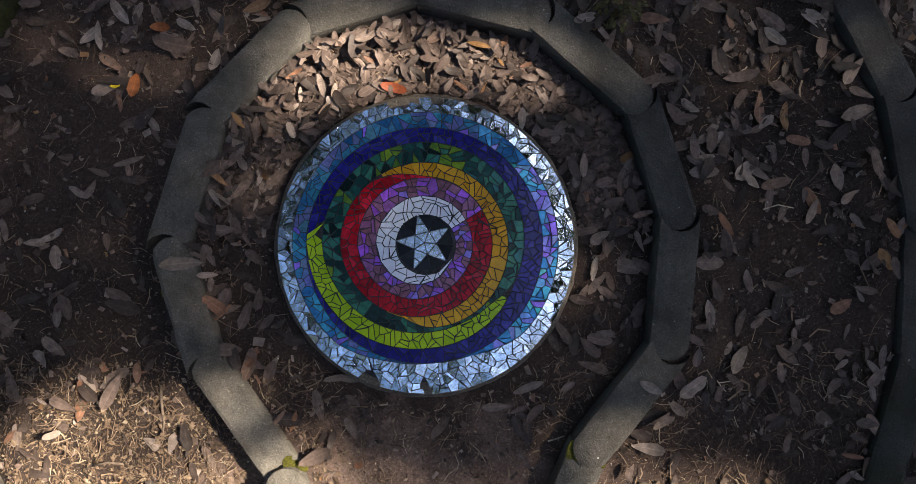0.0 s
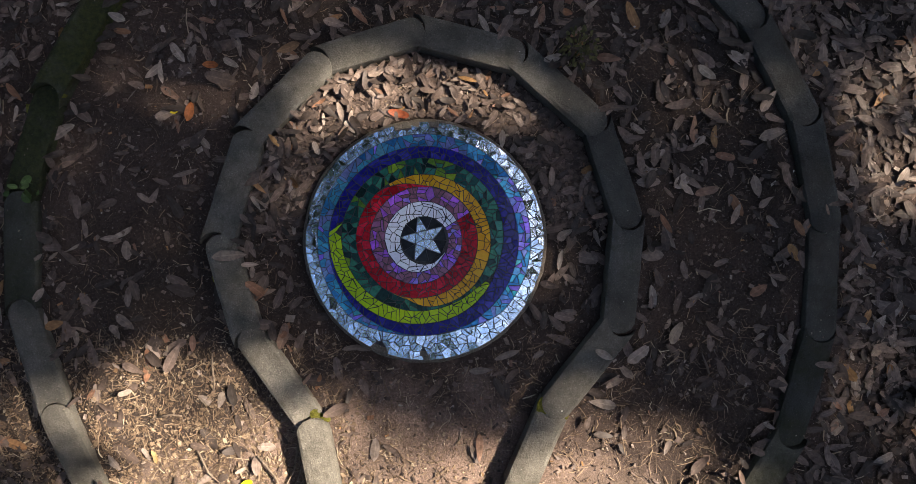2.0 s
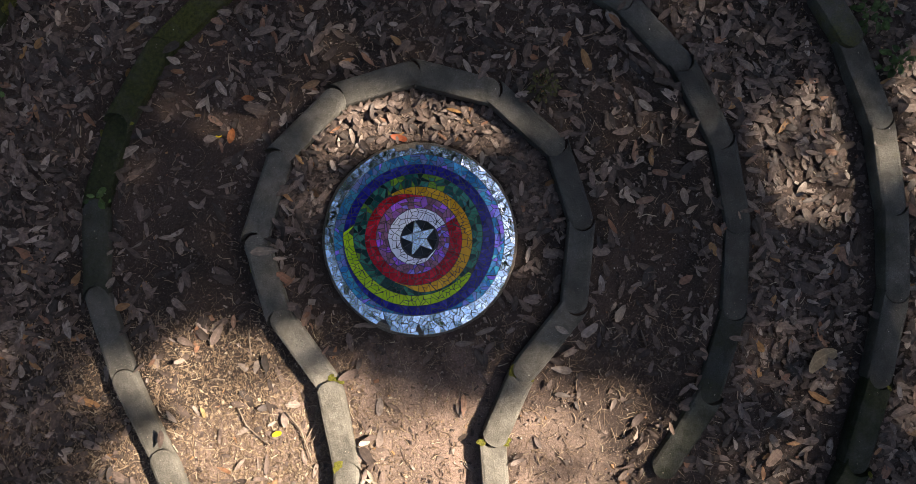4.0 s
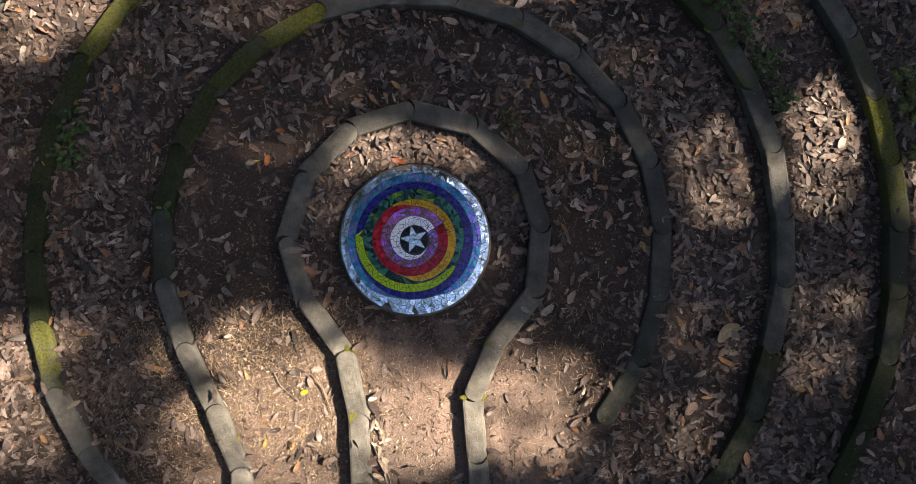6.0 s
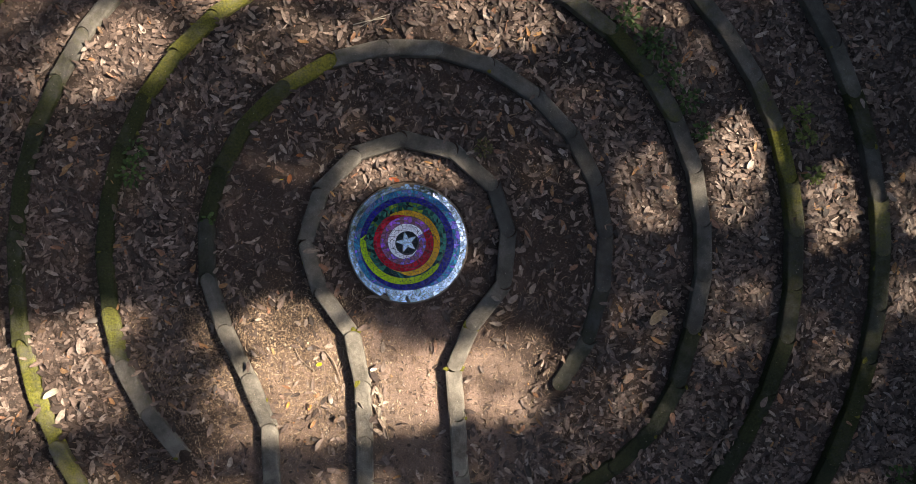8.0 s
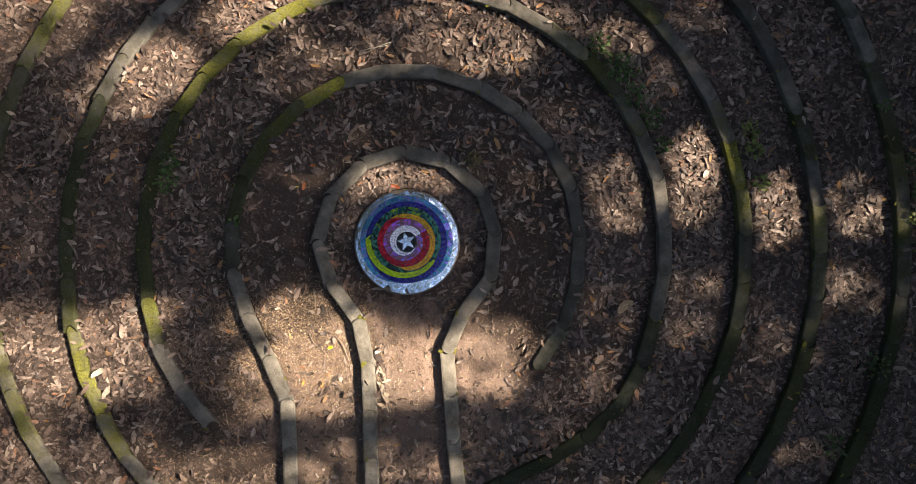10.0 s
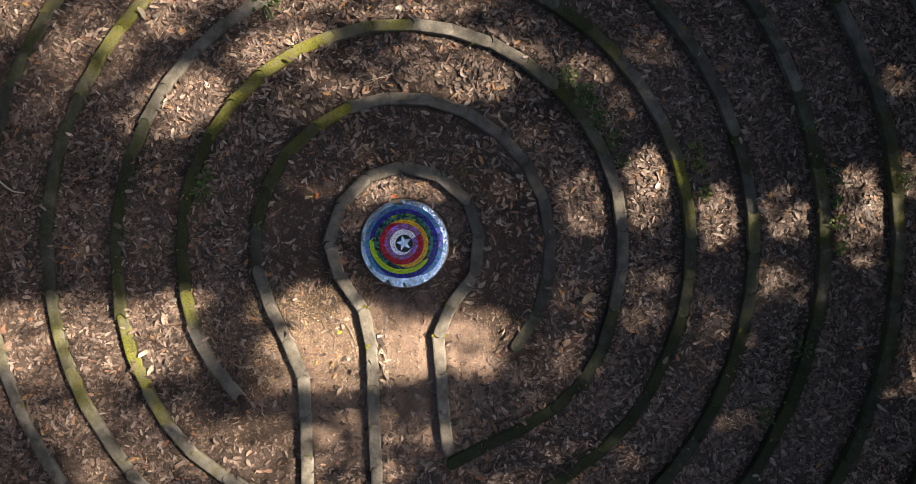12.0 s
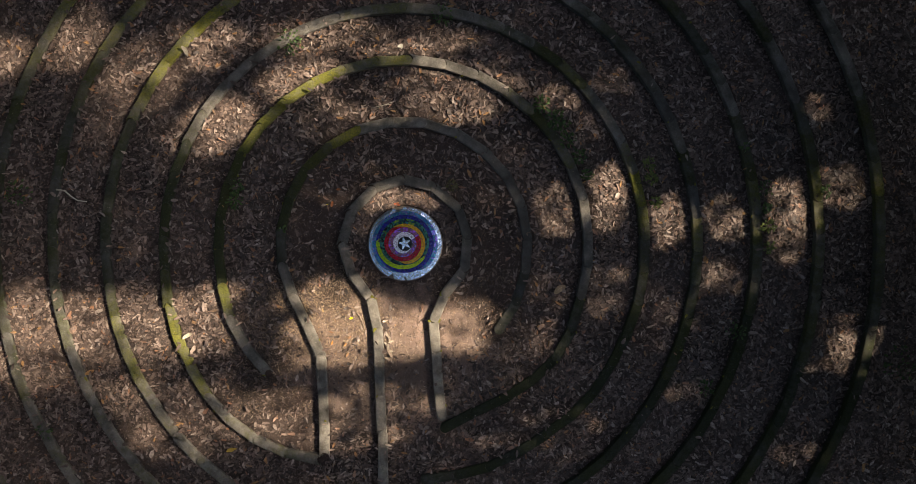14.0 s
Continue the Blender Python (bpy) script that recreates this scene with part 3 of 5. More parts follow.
KNOT = [0, 55, 75, 100, 120, 140, 165, 210, 221, 223, 260, 300, 345, 360]
EDGE = {  # outer edge of each band by angle, clockwise from where the rainbow starts, in hundredths of the disc's radius
    "white": [50, 50, 51, 58, 64, 69, 75, 83, 83, 83, 83, 82, 80, 78],
    "purple": [78, 78, 79, 83, 88, 94, 101, 114, 114, 114, 114, 112, 111, 110],
    "red": [110, 111, 112, 115, 118, 124, 131, 143, 143, 143, 140, 114, 111, 111],
    "amber": [137, 138, 139, 139, 138, 126, 131, 143, 143, 143, 140, 138, 137, 137],
    "green": [169, 160, 145, 143, 145, 150, 158, 173, 174, 174, 173, 172, 170, 169],
    "lime": [169, 160, 166, 170, 172, 178, 187, 200, 200, 174, 173, 172, 170, 169],
    "cobalt": [195, 195, 195, 196, 197, 199, 201, 200, 200, 199, 198, 197, 196, 195],
    "blue": [221, 221, 219, 198, 197, 203, 222, 224, 224, 224, 223, 223, 222, 221],
    "mirror": [249] * 14,
}
BANDS = [("white", "white_tile", WHITE), ("purple", "mauve_tile", PURPLE), ("red", "red_tile", RED), ("amber", "amber_tile", AMBER), ("green", "green_tile", FOREST),
         ("lime", "lime_tile", LIME), ("cobalt", "cobalt_tile", COBALT), ("blue", "blue_tile", BLUE), ("mirror", "mirror_tile", MIRROR)]


def spot(phi, r):
    a = radians(32 - phi)
    return (r * PX * math.cos(a), r * PX * math.sin(a))


def cut(poly, px, py, nx, ny):
    """The part of a convex polygon on the side of a line that its normal points away from."""
    out = []
    for (ax, ay), (bx, by) in zip(poly, poly[1:] + poly[:1]):
        da, db = (ax - px) * nx + (ay - py) * ny, (bx - px) * nx + (by - py) * ny
        if da <= 0:
            out.append((ax, ay))
        if da * db < 0:
            t = da / (da - db)
            out.append((ax + (bx - ax) * t, ay + (by - ay) * t))
    return out


def shards(name, mat, inner, outer, tilt, size):
    """Breaks a band into irregular shards, laid like crazy paving, each about so large."""
    rng = TILE_RNG
    mid = (inner(180) + outer(180)) / 2
    seeds, tries = [], 0
    while tries < 3000:
        tries += 1
        phi = rng.uniform(0, 360)
        w = outer(phi) - inner(phi)
        if w < 3.5:
            continue
        s, y = radians(phi) * mid, rng.uniform(0.08, 0.92) * w
        if all((s - a) ** 2 + (y - b) ** 2 > size * size for a, b, _ in seeds):
            seeds.append((s, y, w))
    for s, y, w in seeds:
        poly = [(max(0, s - 2.2 * size), 0), (min(radians(360) * mid, s + 2.2 * size), 0), (min(radians(360) * mid, s + 2.2 * size), w), (max(0, s - 2.2 * size), w)]
        for a, b, _ in seeds:
            if (a, b) != (s, y) and abs(a - s) < 4.5 * size:
                poly = cut(poly, (a + s) / 2, (b + y) / 2, a - s, b - y)
        if len(poly) < 3:
            continue
        pieces = [poly]
        if rng.random() < 0.85:
            cx, cy = sum(p[0] for p in poly) / len(poly) + rng.uniform(-2, 2), sum(p[1] for p in poly) / len(poly) + rng.uniform(-2, 2)
            t = rng.uniform(0, math.pi)
            pieces = [cut(poly, cx, cy, math.cos(t), math.sin(t)), cut(poly, cx, cy, -math.cos(t), -math.sin(t))]
        for piece in pieces:
            # drop slivers of edge
            piece = [p for p, q in zip(piece, piece[1:] + piece[:1]) if math.hypot(p[0] - q[0], p[1] - q[1]) > 2.2]
            if len(piece) < 3:
                continue
            pts = []
            for a, b in piece:
                phi = math.degrees(a / mid)
                lo, hi = inner(phi), outer(phi)
                pts.append(spot(phi, lo + (hi - lo) * min(1, b / w)))
            m = (sum(p[0] for p in pts) / len(pts), sum(p[1] for p in pts) / len(pts))
            rr, aa = math.hypot(*m) / PX, math.degrees(math.atan2(m[1], m[0])) % 360
            # places where the tiles have come off
            lost = name == "mirror_tile" and ((rr > 231 and 268 < aa < 273) or (rr > 238 and 243.5 < aa < 253) or (rr > 239 and 84 < aa < 104))
            if lost:
                continue
            # yellow-green glass among the dark green, mostly at the top of the arc
            spring = name == "green_tile" and rng.random() < (0.42 if 58 < aa < 118 else 0.16 if 118 <= aa < 165 else 0.03)
            # violet glass that catches the sky
            violet = (name == "blue_tile" and rng.random() < (0.28 if aa < 38 or aa > 342 else 0.05)) or (name == "mauve_tile" and rng.random() < (0.34 if 200 < aa < 335 or aa < 30 else 0.04))
            tile(name, pts, SPRING if spring else VIOLET if violet else mat, tilt)


def build_bands():
    low = [50] * 14
    for key, name, mat in BANDS:
        hi = EDGE[key]
        fi = lambda a, lo=low: lin(a, KNOT, lo)
        fo = lambda a, h=hi: lin(a, KNOT, h)
        tilt = {"mirror_tile": 3.0, "blue_tile": 2.2, "mauve_tile": 2.0}.get(name, 0.7)
        shards(name, mat, fi, fo, tilt, {"mirror": 14, "blue": 14.5, "green": 15, "red": 13, "purple": 14}.get(key, 15))
        low = hi
    # five-pointed star of mirror shards on black
    R, r = 49, 20
    tips = [(radians(104 + 72 * i), radians(140 + 72 * i)) for i in range(5)]

    def p(a, d):
        return (d * PX * math.cos(a) - 0.004, d * PX * math.sin(a) + 0.006)
    for t, v in tips:
        vb = v - radians(72)
        c, tip, l, rr = p(0, 0), p(t, R), p(v, r), p(vb, r)
        ml = ((l[0] + tip[0]) / 2, (l[1] + tip[1]) / 2)
        mr = ((rr[0] * 0.6 + tip[0] * 0.4), (rr[1] * 0.6 + tip[1] * 0.4))
        tile("mirror_tile", [tip, ml, mr], MIRROR, 0.7)
        tile("mirror_tile", [ml, l, rr, mr], MIRROR, 0.7)
        tile("mirror_tile", [l, c, rr], MIRROR, 0.7)
        e0, e1, e2 = p(t, R), p(v, R), p(t + radians(72), R)
        tile("black_tile", [e0, e1, l], BLACK, 0.7)
        tile("black_tile", [e1, e2, l], BLACK, 0.7)


build_bands()

# ---- fallen leaves ----
U = np.array([0.0, 0.08, 0.27, 0.50, 0.73, 0.92, 1.0])
WIDE = np.array([[0.0, 0.46, 0.88, 1.0, 0.88, 0.50, 0.0], [0.0, 0.26, 0.62, 0.90, 1.0, 0.66, 0.0], [0.0, 0.54, 1.0, 0.96, 0.72, 0.34, 0.0], [0.0, 0.60, 0.94, 1.0, 0.94, 0.62, 0.0]])
LV = 17
LEAF_FACES = [(0, 2, 1), (0, 3, 2)] + [f for i in range(4) for f in ((1 + 3 * i, 2 + 3 * i, 5 + 3 * i, 4 + 3 * i), (2 + 3 * i, 3 + 3 * i, 6 + 3 * i, 5 + 3 * i))] + [(13, 14, 16), (14, 15, 16)]


def leaf_cloud(x, y, z, length, width, yaw, pitch, roll, curl, fold, rng):
    """Vertices, faces and uvs of many bent leaves at once."""
    n = len(x)
    lx = np.zeros((n, LV)); ly = np.zeros((n, LV)); lz = np.zeros((n, LV))
    uv = np.zeros((LV, 2))
    rows = [(0, 0, 0)] + [(i, s, 1 + 3 * (i - 1) + k) for i in (1, 2, 3, 4, 5) for k, s in enumerate((-1, 0, 1))] + [(6, 0, 16)]
    twist = rng.normal(0, 0.25, n)
    shape = rng.choice(4, n, p=[0.40, 0.28, 0.22, 0.10])
    for i, s, v in rows:
        u = U[i] - 0.5
        lx[:, v] = u * length
        hw = WIDE[shape, i] * width / 2 * rng.uniform(0.90, 1.08, n)
        ly[:, v] = s * hw + 0.12 * length * twist * (u * u)
        lz[:, v] = curl * length * (u * u * 4 - 0.5) + fold * abs(s) * hw + s * hw * twist * u * 2 + rng.normal(0, 0.05, n) * width * abs(s)
        uv[v] = (U[i], 0.5 + 0.5 * s)
    cr, sr, cp, sp, cy, sy = np.cos(roll), np.sin(roll), np.cos(pitch), np.sin(pitch), np.cos(yaw), np.sin(yaw)
    c = lambda a: a[:, None]
    y1, z1 = ly * c(cr) - lz * c(sr), ly * c(sr) + lz * c(cr)
    x2, z2 = lx * c(cp) + z1 * c(sp), -lx * c(sp) + z1 * c(cp)
    x3, y3 = x2 * c(cy) - y1 * c(sy), x2 * c(sy) + y1 * c(cy)
    verts = np.stack([x3 + c(x), y3 + c(y), z2 + c(z)], -1)
    return verts.reshape(-1, 3), np.tile(uv, (n, 1)), n


def crown_mesh(name, mat, p, length, rng):
    """Many small leaves, each at its own slant."""
    n = len(p)
    a = rng.normal(0, 1, (n, 3)) * (1, 1, 0.45)
    a /= np.linalg.norm(a, axis=1)[:, None]
    b = np.cross(a, rng.normal(0, 1, (n, 3)) * (0.5, 0.5, 1))
    b /= np.linalg.norm(b, axis=1)[:, None]
    q = np.zeros((n, 4, 3))
    for k, (u, v) in enumerate(((-0.5, 0.0), (-0.06, -0.28), (0.5, 0.0), (0.02, 0.28))):
        q[:, k] = p + a * (u * length)[:, None] + b * (v * length)[:, None]
    uv = np.tile(np.array([(0, 0.5), (0.45, 0.1), (1, 0.5), (0.5, 0.9)]), (n, 1))
    return mesh_of(name, q.reshape(-1, 3).tolist(), np.arange(4 * n).reshape(n, 4).tolist(), mat, False, uv)


def leaf_mesh(name, mat, verts, uv, n):
    faces = [tuple(v + LV * k for v in f) for k in range(n) for f in LEAF_FACES]
    return mesh_of(name, verts.tolist(), faces, mat, True, uv)


def bare(x, y):
    """How bare of leaves the trodden ground is, 0 to 1: the way in and the turns beside it."""
    a = np.exp(-(((x - 0.66) / 0.80) ** 2 + ((y + 0.92) / 0.56) ** 2) ** 1.6)
    b = np.exp(-(((x + 1.20) / 1.10) ** 2 + ((y + 1.72) / 0.90) ** 2) ** 2.5)
    d = np.exp(-(((x - 0.05) / 0.32) ** 2 + ((y + 1.05) / 1.05) ** 2) ** 2)
    e = np.exp(-(((x + 0.95) / 0.62) ** 2 + ((y + 0.85) / 0.50) ** 2) ** 2)
    g = np.exp(-(((x - 0.12) / 0.55) ** 2 + ((y + 0.78) / 0.38) ** 2) ** 1.5)
    h = np.exp(-(((x + 1.08) / 0.34) ** 2 + ((y - 0.05) / 0.60) ** 2) ** 2)
    k = np.exp(-(((x - 1.08) / 0.36) ** 2 + ((y + 0.20) / 0.50) ** 2) ** 2)
    wave = np.sin(3.1 * x + 1.9 * y + 1.0) * np.sin(3.7 * y - 2.3 * x) + 0.6 * np.sin(7.3 * x - 5.1 * y) * np.sin(6.1 * y + 4.3 * x + 2.0)
    patch = np.clip(0.12 + 0.42 * wave, 0, 0.55) * np.where((np.hypot(x, y) < 0.72) & (y > 0.1), 0.0, 1.0)
    return np.clip(np.maximum.reduce([0.95 * a, 0.80 * b, 0.97 * d, 0.92 * e, 0.94 * g, 0.80 * h, 0.72 * k, patch]), 0, 1)


def strew(count, rng, spread_x=7.8, spread_y=5.2):
    x, y = rng.uniform(-spread_x, spread_x, count), rng.uniform(-spread_y, spread_y, count)
    i, j = cell(x, y)
    free = ~TAKEN[i, j] & (np.hypot(x, y) > DISC_R + 0.015)
    return x, y, free, SIDE[i, j]


def build_litter():
    rng = np.random.default_rng(21)
    x, y, free, side = strew(100000, rng, 6.7, 4.1)
    # a deeper drift between the disc and the kerb behind it
    da, dr = rng.uniform(radians(-2), radians(176), 1000), rng.uniform(DISC_R + 0.02, 0.70, 1000)
    x, y = np.append(x, dr * np.cos(da)), np.append(y, dr * np.sin(da))
    i, j = cell(x, y)
    free, side = ~TAKEN[i, j] & (np.hypot(x, y) > DISC_R + 0.015), SIDE[i, j]
    gutter = sunk(x, y) / 0.018
    keep = free & (rng.random(len(x)) > 0.75 * gutter) & (rng.random(len(x)) < (1 - bare(x, y)) * np.where(side, 0.8, np.clip(0.06 + 0.44 * np.hypot(x, y), 0.32, 0.94)))
    on_kerb = (~free) & (np.hypot(x, y) > DISC_R + 0.06) & (rng.random(len(x)) < 0.012)
    sel = keep | on_kerb
    x, y, up = x[sel], y[sel], on_kerb[sel]
    n = len(x)
    deep = (np.hypot(x, y) < 0.72) & (y > -0.05)
    length = np.clip(rng.normal(0.069, 0.020, n), 0.026, 0.130) * np.where(deep, 0.84, 1.0)
    width = length * np.clip(rng.normal(0.35, 0.07, n), 0.20, 0.55)
    steep = rng.random(n) < 0.08
    pitch = rng.normal(0, 0.11, n) + steep * rng.normal(0, 0.4, n)
    roll = rng.normal(0, 0.15, n) + steep * rng.normal(0, 0.5, n)
    curl = rng.normal(0.04, 0.075, n)
    z = relief(x, y) - sunk(x, y) + 0.006 + rng.random(n) * np.where(deep, 0.022, 0.007) + np.abs(np.sin(pitch)) * length * 0.4 + np.abs(np.sin(roll)) * width * 0.4 + up * (KERB_H - 0.004) + (side[sel] & (gutter[sel] < 0.3) & ~up) * rng.random(n) * 0.032
    v, uv, k = leaf_cloud(x, y, z, length, width, rng.uniform(0, 6.283, n), pitch, roll, curl, rng.normal(0.08, 0.16, n), rng)
    tagged(new("leaf_litter", leaf_mesh("leaf_litter", LITTER, v, uv, k)), "dry brown oak leaves strewn thickly over the soil", "leaf litter", kind="stuff")
    # crumbs of broken leaf between them
    x, y, free, side = strew(120000, rng, 6.7, 4.0)
    keep = free & (rng.random(len(x)) < 0.80 * (1 - 0.35 * bare(x, y)))
    x, y = x[keep], y[keep]
    n = len(x)
    length = rng.gamma(2.5, 0.0042, n) + 0.003
    z = relief(x, y) - sunk(x, y) + 0.005 + rng.random(n) * 0.006
    a = rng.uniform(0, 6.283, n)
    w = length * rng.uniform(0.3, 0.8, n)
    ca, sa = np.cos(a), np.sin(a)
    corners = [(-0.5, -0.3), (0.45, -0.5), (0.5, 0.35), (-0.3, 0.5)]
    q = np.zeros((n, 4, 3))
    for k, (u, s) in enumerate(corners):
        q[:, k, 0] = x + u * length * ca - s * w * sa
        q[:, k, 1] = y + u * length * sa + s * w * ca
        q[:, k, 2] = z + rng.normal(0, 0.003, n)
    uv = np.tile(np.array([(0, 0.2), (1, 0.2), (1, 0.4), (0, 0.4)]), (n, 1))
    me = mesh_of("leaf_crumbs", q.reshape(-1, 3).tolist(), np.arange(4 * n).reshape(n, 4).tolist(), LITTER, False, uv)
    da2, dr2 = rng.uniform(radians(5), radians(178), 3600), rng.uniform(DISC_R + 0.02, 0.70, 3600)
    bx, by, free, side = strew(125000, rng, 6.7, 4.0)
    keep = free & (rng.random(len(bx)) < np.where((np.hypot(bx, by) < 0.72) & (by > 0.1), 0.95, np.clip(-0.42 + 0.55 * np.hypot(bx, by), 0.06, 0.95)) * (1 - bare(bx, by)))
    bx, by = np.append(bx[keep], dr2 * np.cos(da2)), np.append(by[keep], dr2 * np.sin(da2))
    i, j = cell(bx, by)
    bx, by = bx[~TAKEN[i, j]], by[~TAKEN[i, j]]
    nb = len(bx)
    size, turn = rng.uniform(0.009, 0.023, nb) * np.where((np.hypot(bx, by) < 0.72) & (by > 0.0), 0.75, np.clip(0.25 + 0.36 * np.hypot(bx, by), 0.4, 1)), rng.uniform(0, 6.283, nb)
    bz = relief(bx, by) - sunk(bx, by) + np.where((np.hypot(bx, by) < 0.72) & (by > -0.05), 0.003, 0.007) + rng.random(nb) * 0.007
    bits = np.zeros((nb, 5, 3))
    for k in range(5):
        w, rad = turn + 1.2566 * k + rng.normal(0, 0.2, nb), size * rng.uniform(0.5, 1.25, nb)
        bits[:, k, 0], bits[:, k, 1] = bx + rad * np.cos(w) * 1.3, by + rad * np.sin(w)
        bits[:, k, 2] = bz + rng.normal(0, 0.0035, nb)
    broken = mesh_of("broken_leaves", bits.reshape(-1, 3).tolist(), np.arange(5 * nb).reshape(nb, 5).tolist(), MOULD, False, np.tile(np.array([(0.2, 0.2), (0.8, 0.2), (0.9, 0.4), (0.5, 0.42), (0.1, 0.4)]), (nb, 1)))
    tagged(new("broken_leaves", broken), "torn scraps of brown leaf packed between the leaves", "leaf litter", kind="stuff")
    # thinner litter under the trees round about
    ox, oy = rng.uniform(-15, 15, 90000), rng.uniform(-13, 13, 90000)
    far = np.maximum(np.abs(ox) / 6.7, np.abs(oy) / 4.05)
    keep = (far > 1.0) & (rng.random(90000) < np.clip(1.15 - np.hypot(ox, oy) / 17, 0, 1)) & (~TAKEN[cell(ox, oy)] | (np.maximum(np.abs(ox), np.abs(oy)) > 7.9))
    ox, oy = ox[keep], oy[keep]
    no = len(ox)
    size, turn = np.clip(rng.normal(0.036, 0.010, no), 0.015, 0.06), rng.uniform(0, 6.283, no)
    oz = relief(ox, oy) - sunk(ox, oy) + 0.012 + rng.random(no) * 0.01
    leaf = np.zeros((no, 6, 3))
    for k, (u, v) in enumerate(((-1, 0), (-0.35, -0.42), (0.4, -0.36), (1, 0), (0.4, 0.36), (-0.35, 0.42))):
        leaf[:, k, 0] = ox + size * (u * np.cos(turn) - v * np.sin(turn))
        leaf[:, k, 1] = oy + size * (u * np.sin(turn) + v * np.cos(turn))
        leaf[:, k, 2] = oz + 0.006 * abs(u) + rng.normal(0, 0.003, no)
    outer = mesh_of("outer_litter", leaf.reshape(-1, 3).tolist(), np.arange(6 * no).reshape(no, 6).tolist(), LITTER, False, np.tile(np.array([(0, 0.5), (0.3, 0.2), (0.7, 0.2), (1, 0.5), (0.7, 0.8), (0.3, 0.8)]), (no, 1)))
    tagged(new("outer_litter", outer), "dry brown oak leaves scattered under the trees", "leaf litter", kind="stuff")
    # pale flecks of husk and grit, on the soil and on the kerbs
    px, py, free, side = strew(26000, rng, 6.5, 3.9)
    px, py = px[free], py[free]
    pz = relief(px, py) - sunk(px, py) + 0.016 + rng.random(len(px)) * 0.006
    tops = np.array([(c.x, c.y) for c in CENTRES])
    tops = tops[rng.integers(0, len(tops), 5200)] + rng.normal(0, 0.021, (5200, 2))
    px, py = np.append(px, tops[:, 0]), np.append(py, tops[:, 1])
    pz = np.append(pz, relief(tops[:, 0], tops[:, 1]) + KERB_H + 0.003)
    size, turn = np.clip(rng.gamma(2.0, 0.00075, len(px)), 0.0007, 0.005), rng.uniform(0, 6.283, len(px))
    chip = np.zeros((len(px), 4, 3))
    for k, (u, s) in enumerate(((-1.2, -0.4), (0.6, -0.8), (1.1, 0.5), (-0.5, 0.7))):
        chip[:, k, 0] = px + size * (u * np.cos(turn) - s * np.sin(turn))
        chip[:, k, 1] = py + size * (u * np.sin(turn) + s * np.cos(turn))
        chip[:, k, 2] = pz + rng.normal(0, 0.0005, len(px))
    pale = mesh_of("pale_chips", chip.reshape(-1, 3).tolist(), np.arange(4 * len(px)).reshape(-1, 4).tolist(), TWIG_PALE, False, np.tile(np.array([(0.5, 0.3)]), (4 * len(px), 1)))
    tagged(new("pale_chips", pale), "tiny pale flakes of bark and husk on the litter", "litter flakes", kind="stuff")
    tagged(new("leaf_crumbs", me), "crumbled bits of dry brown leaf on the soil", "leaf litter", kind="stuff")


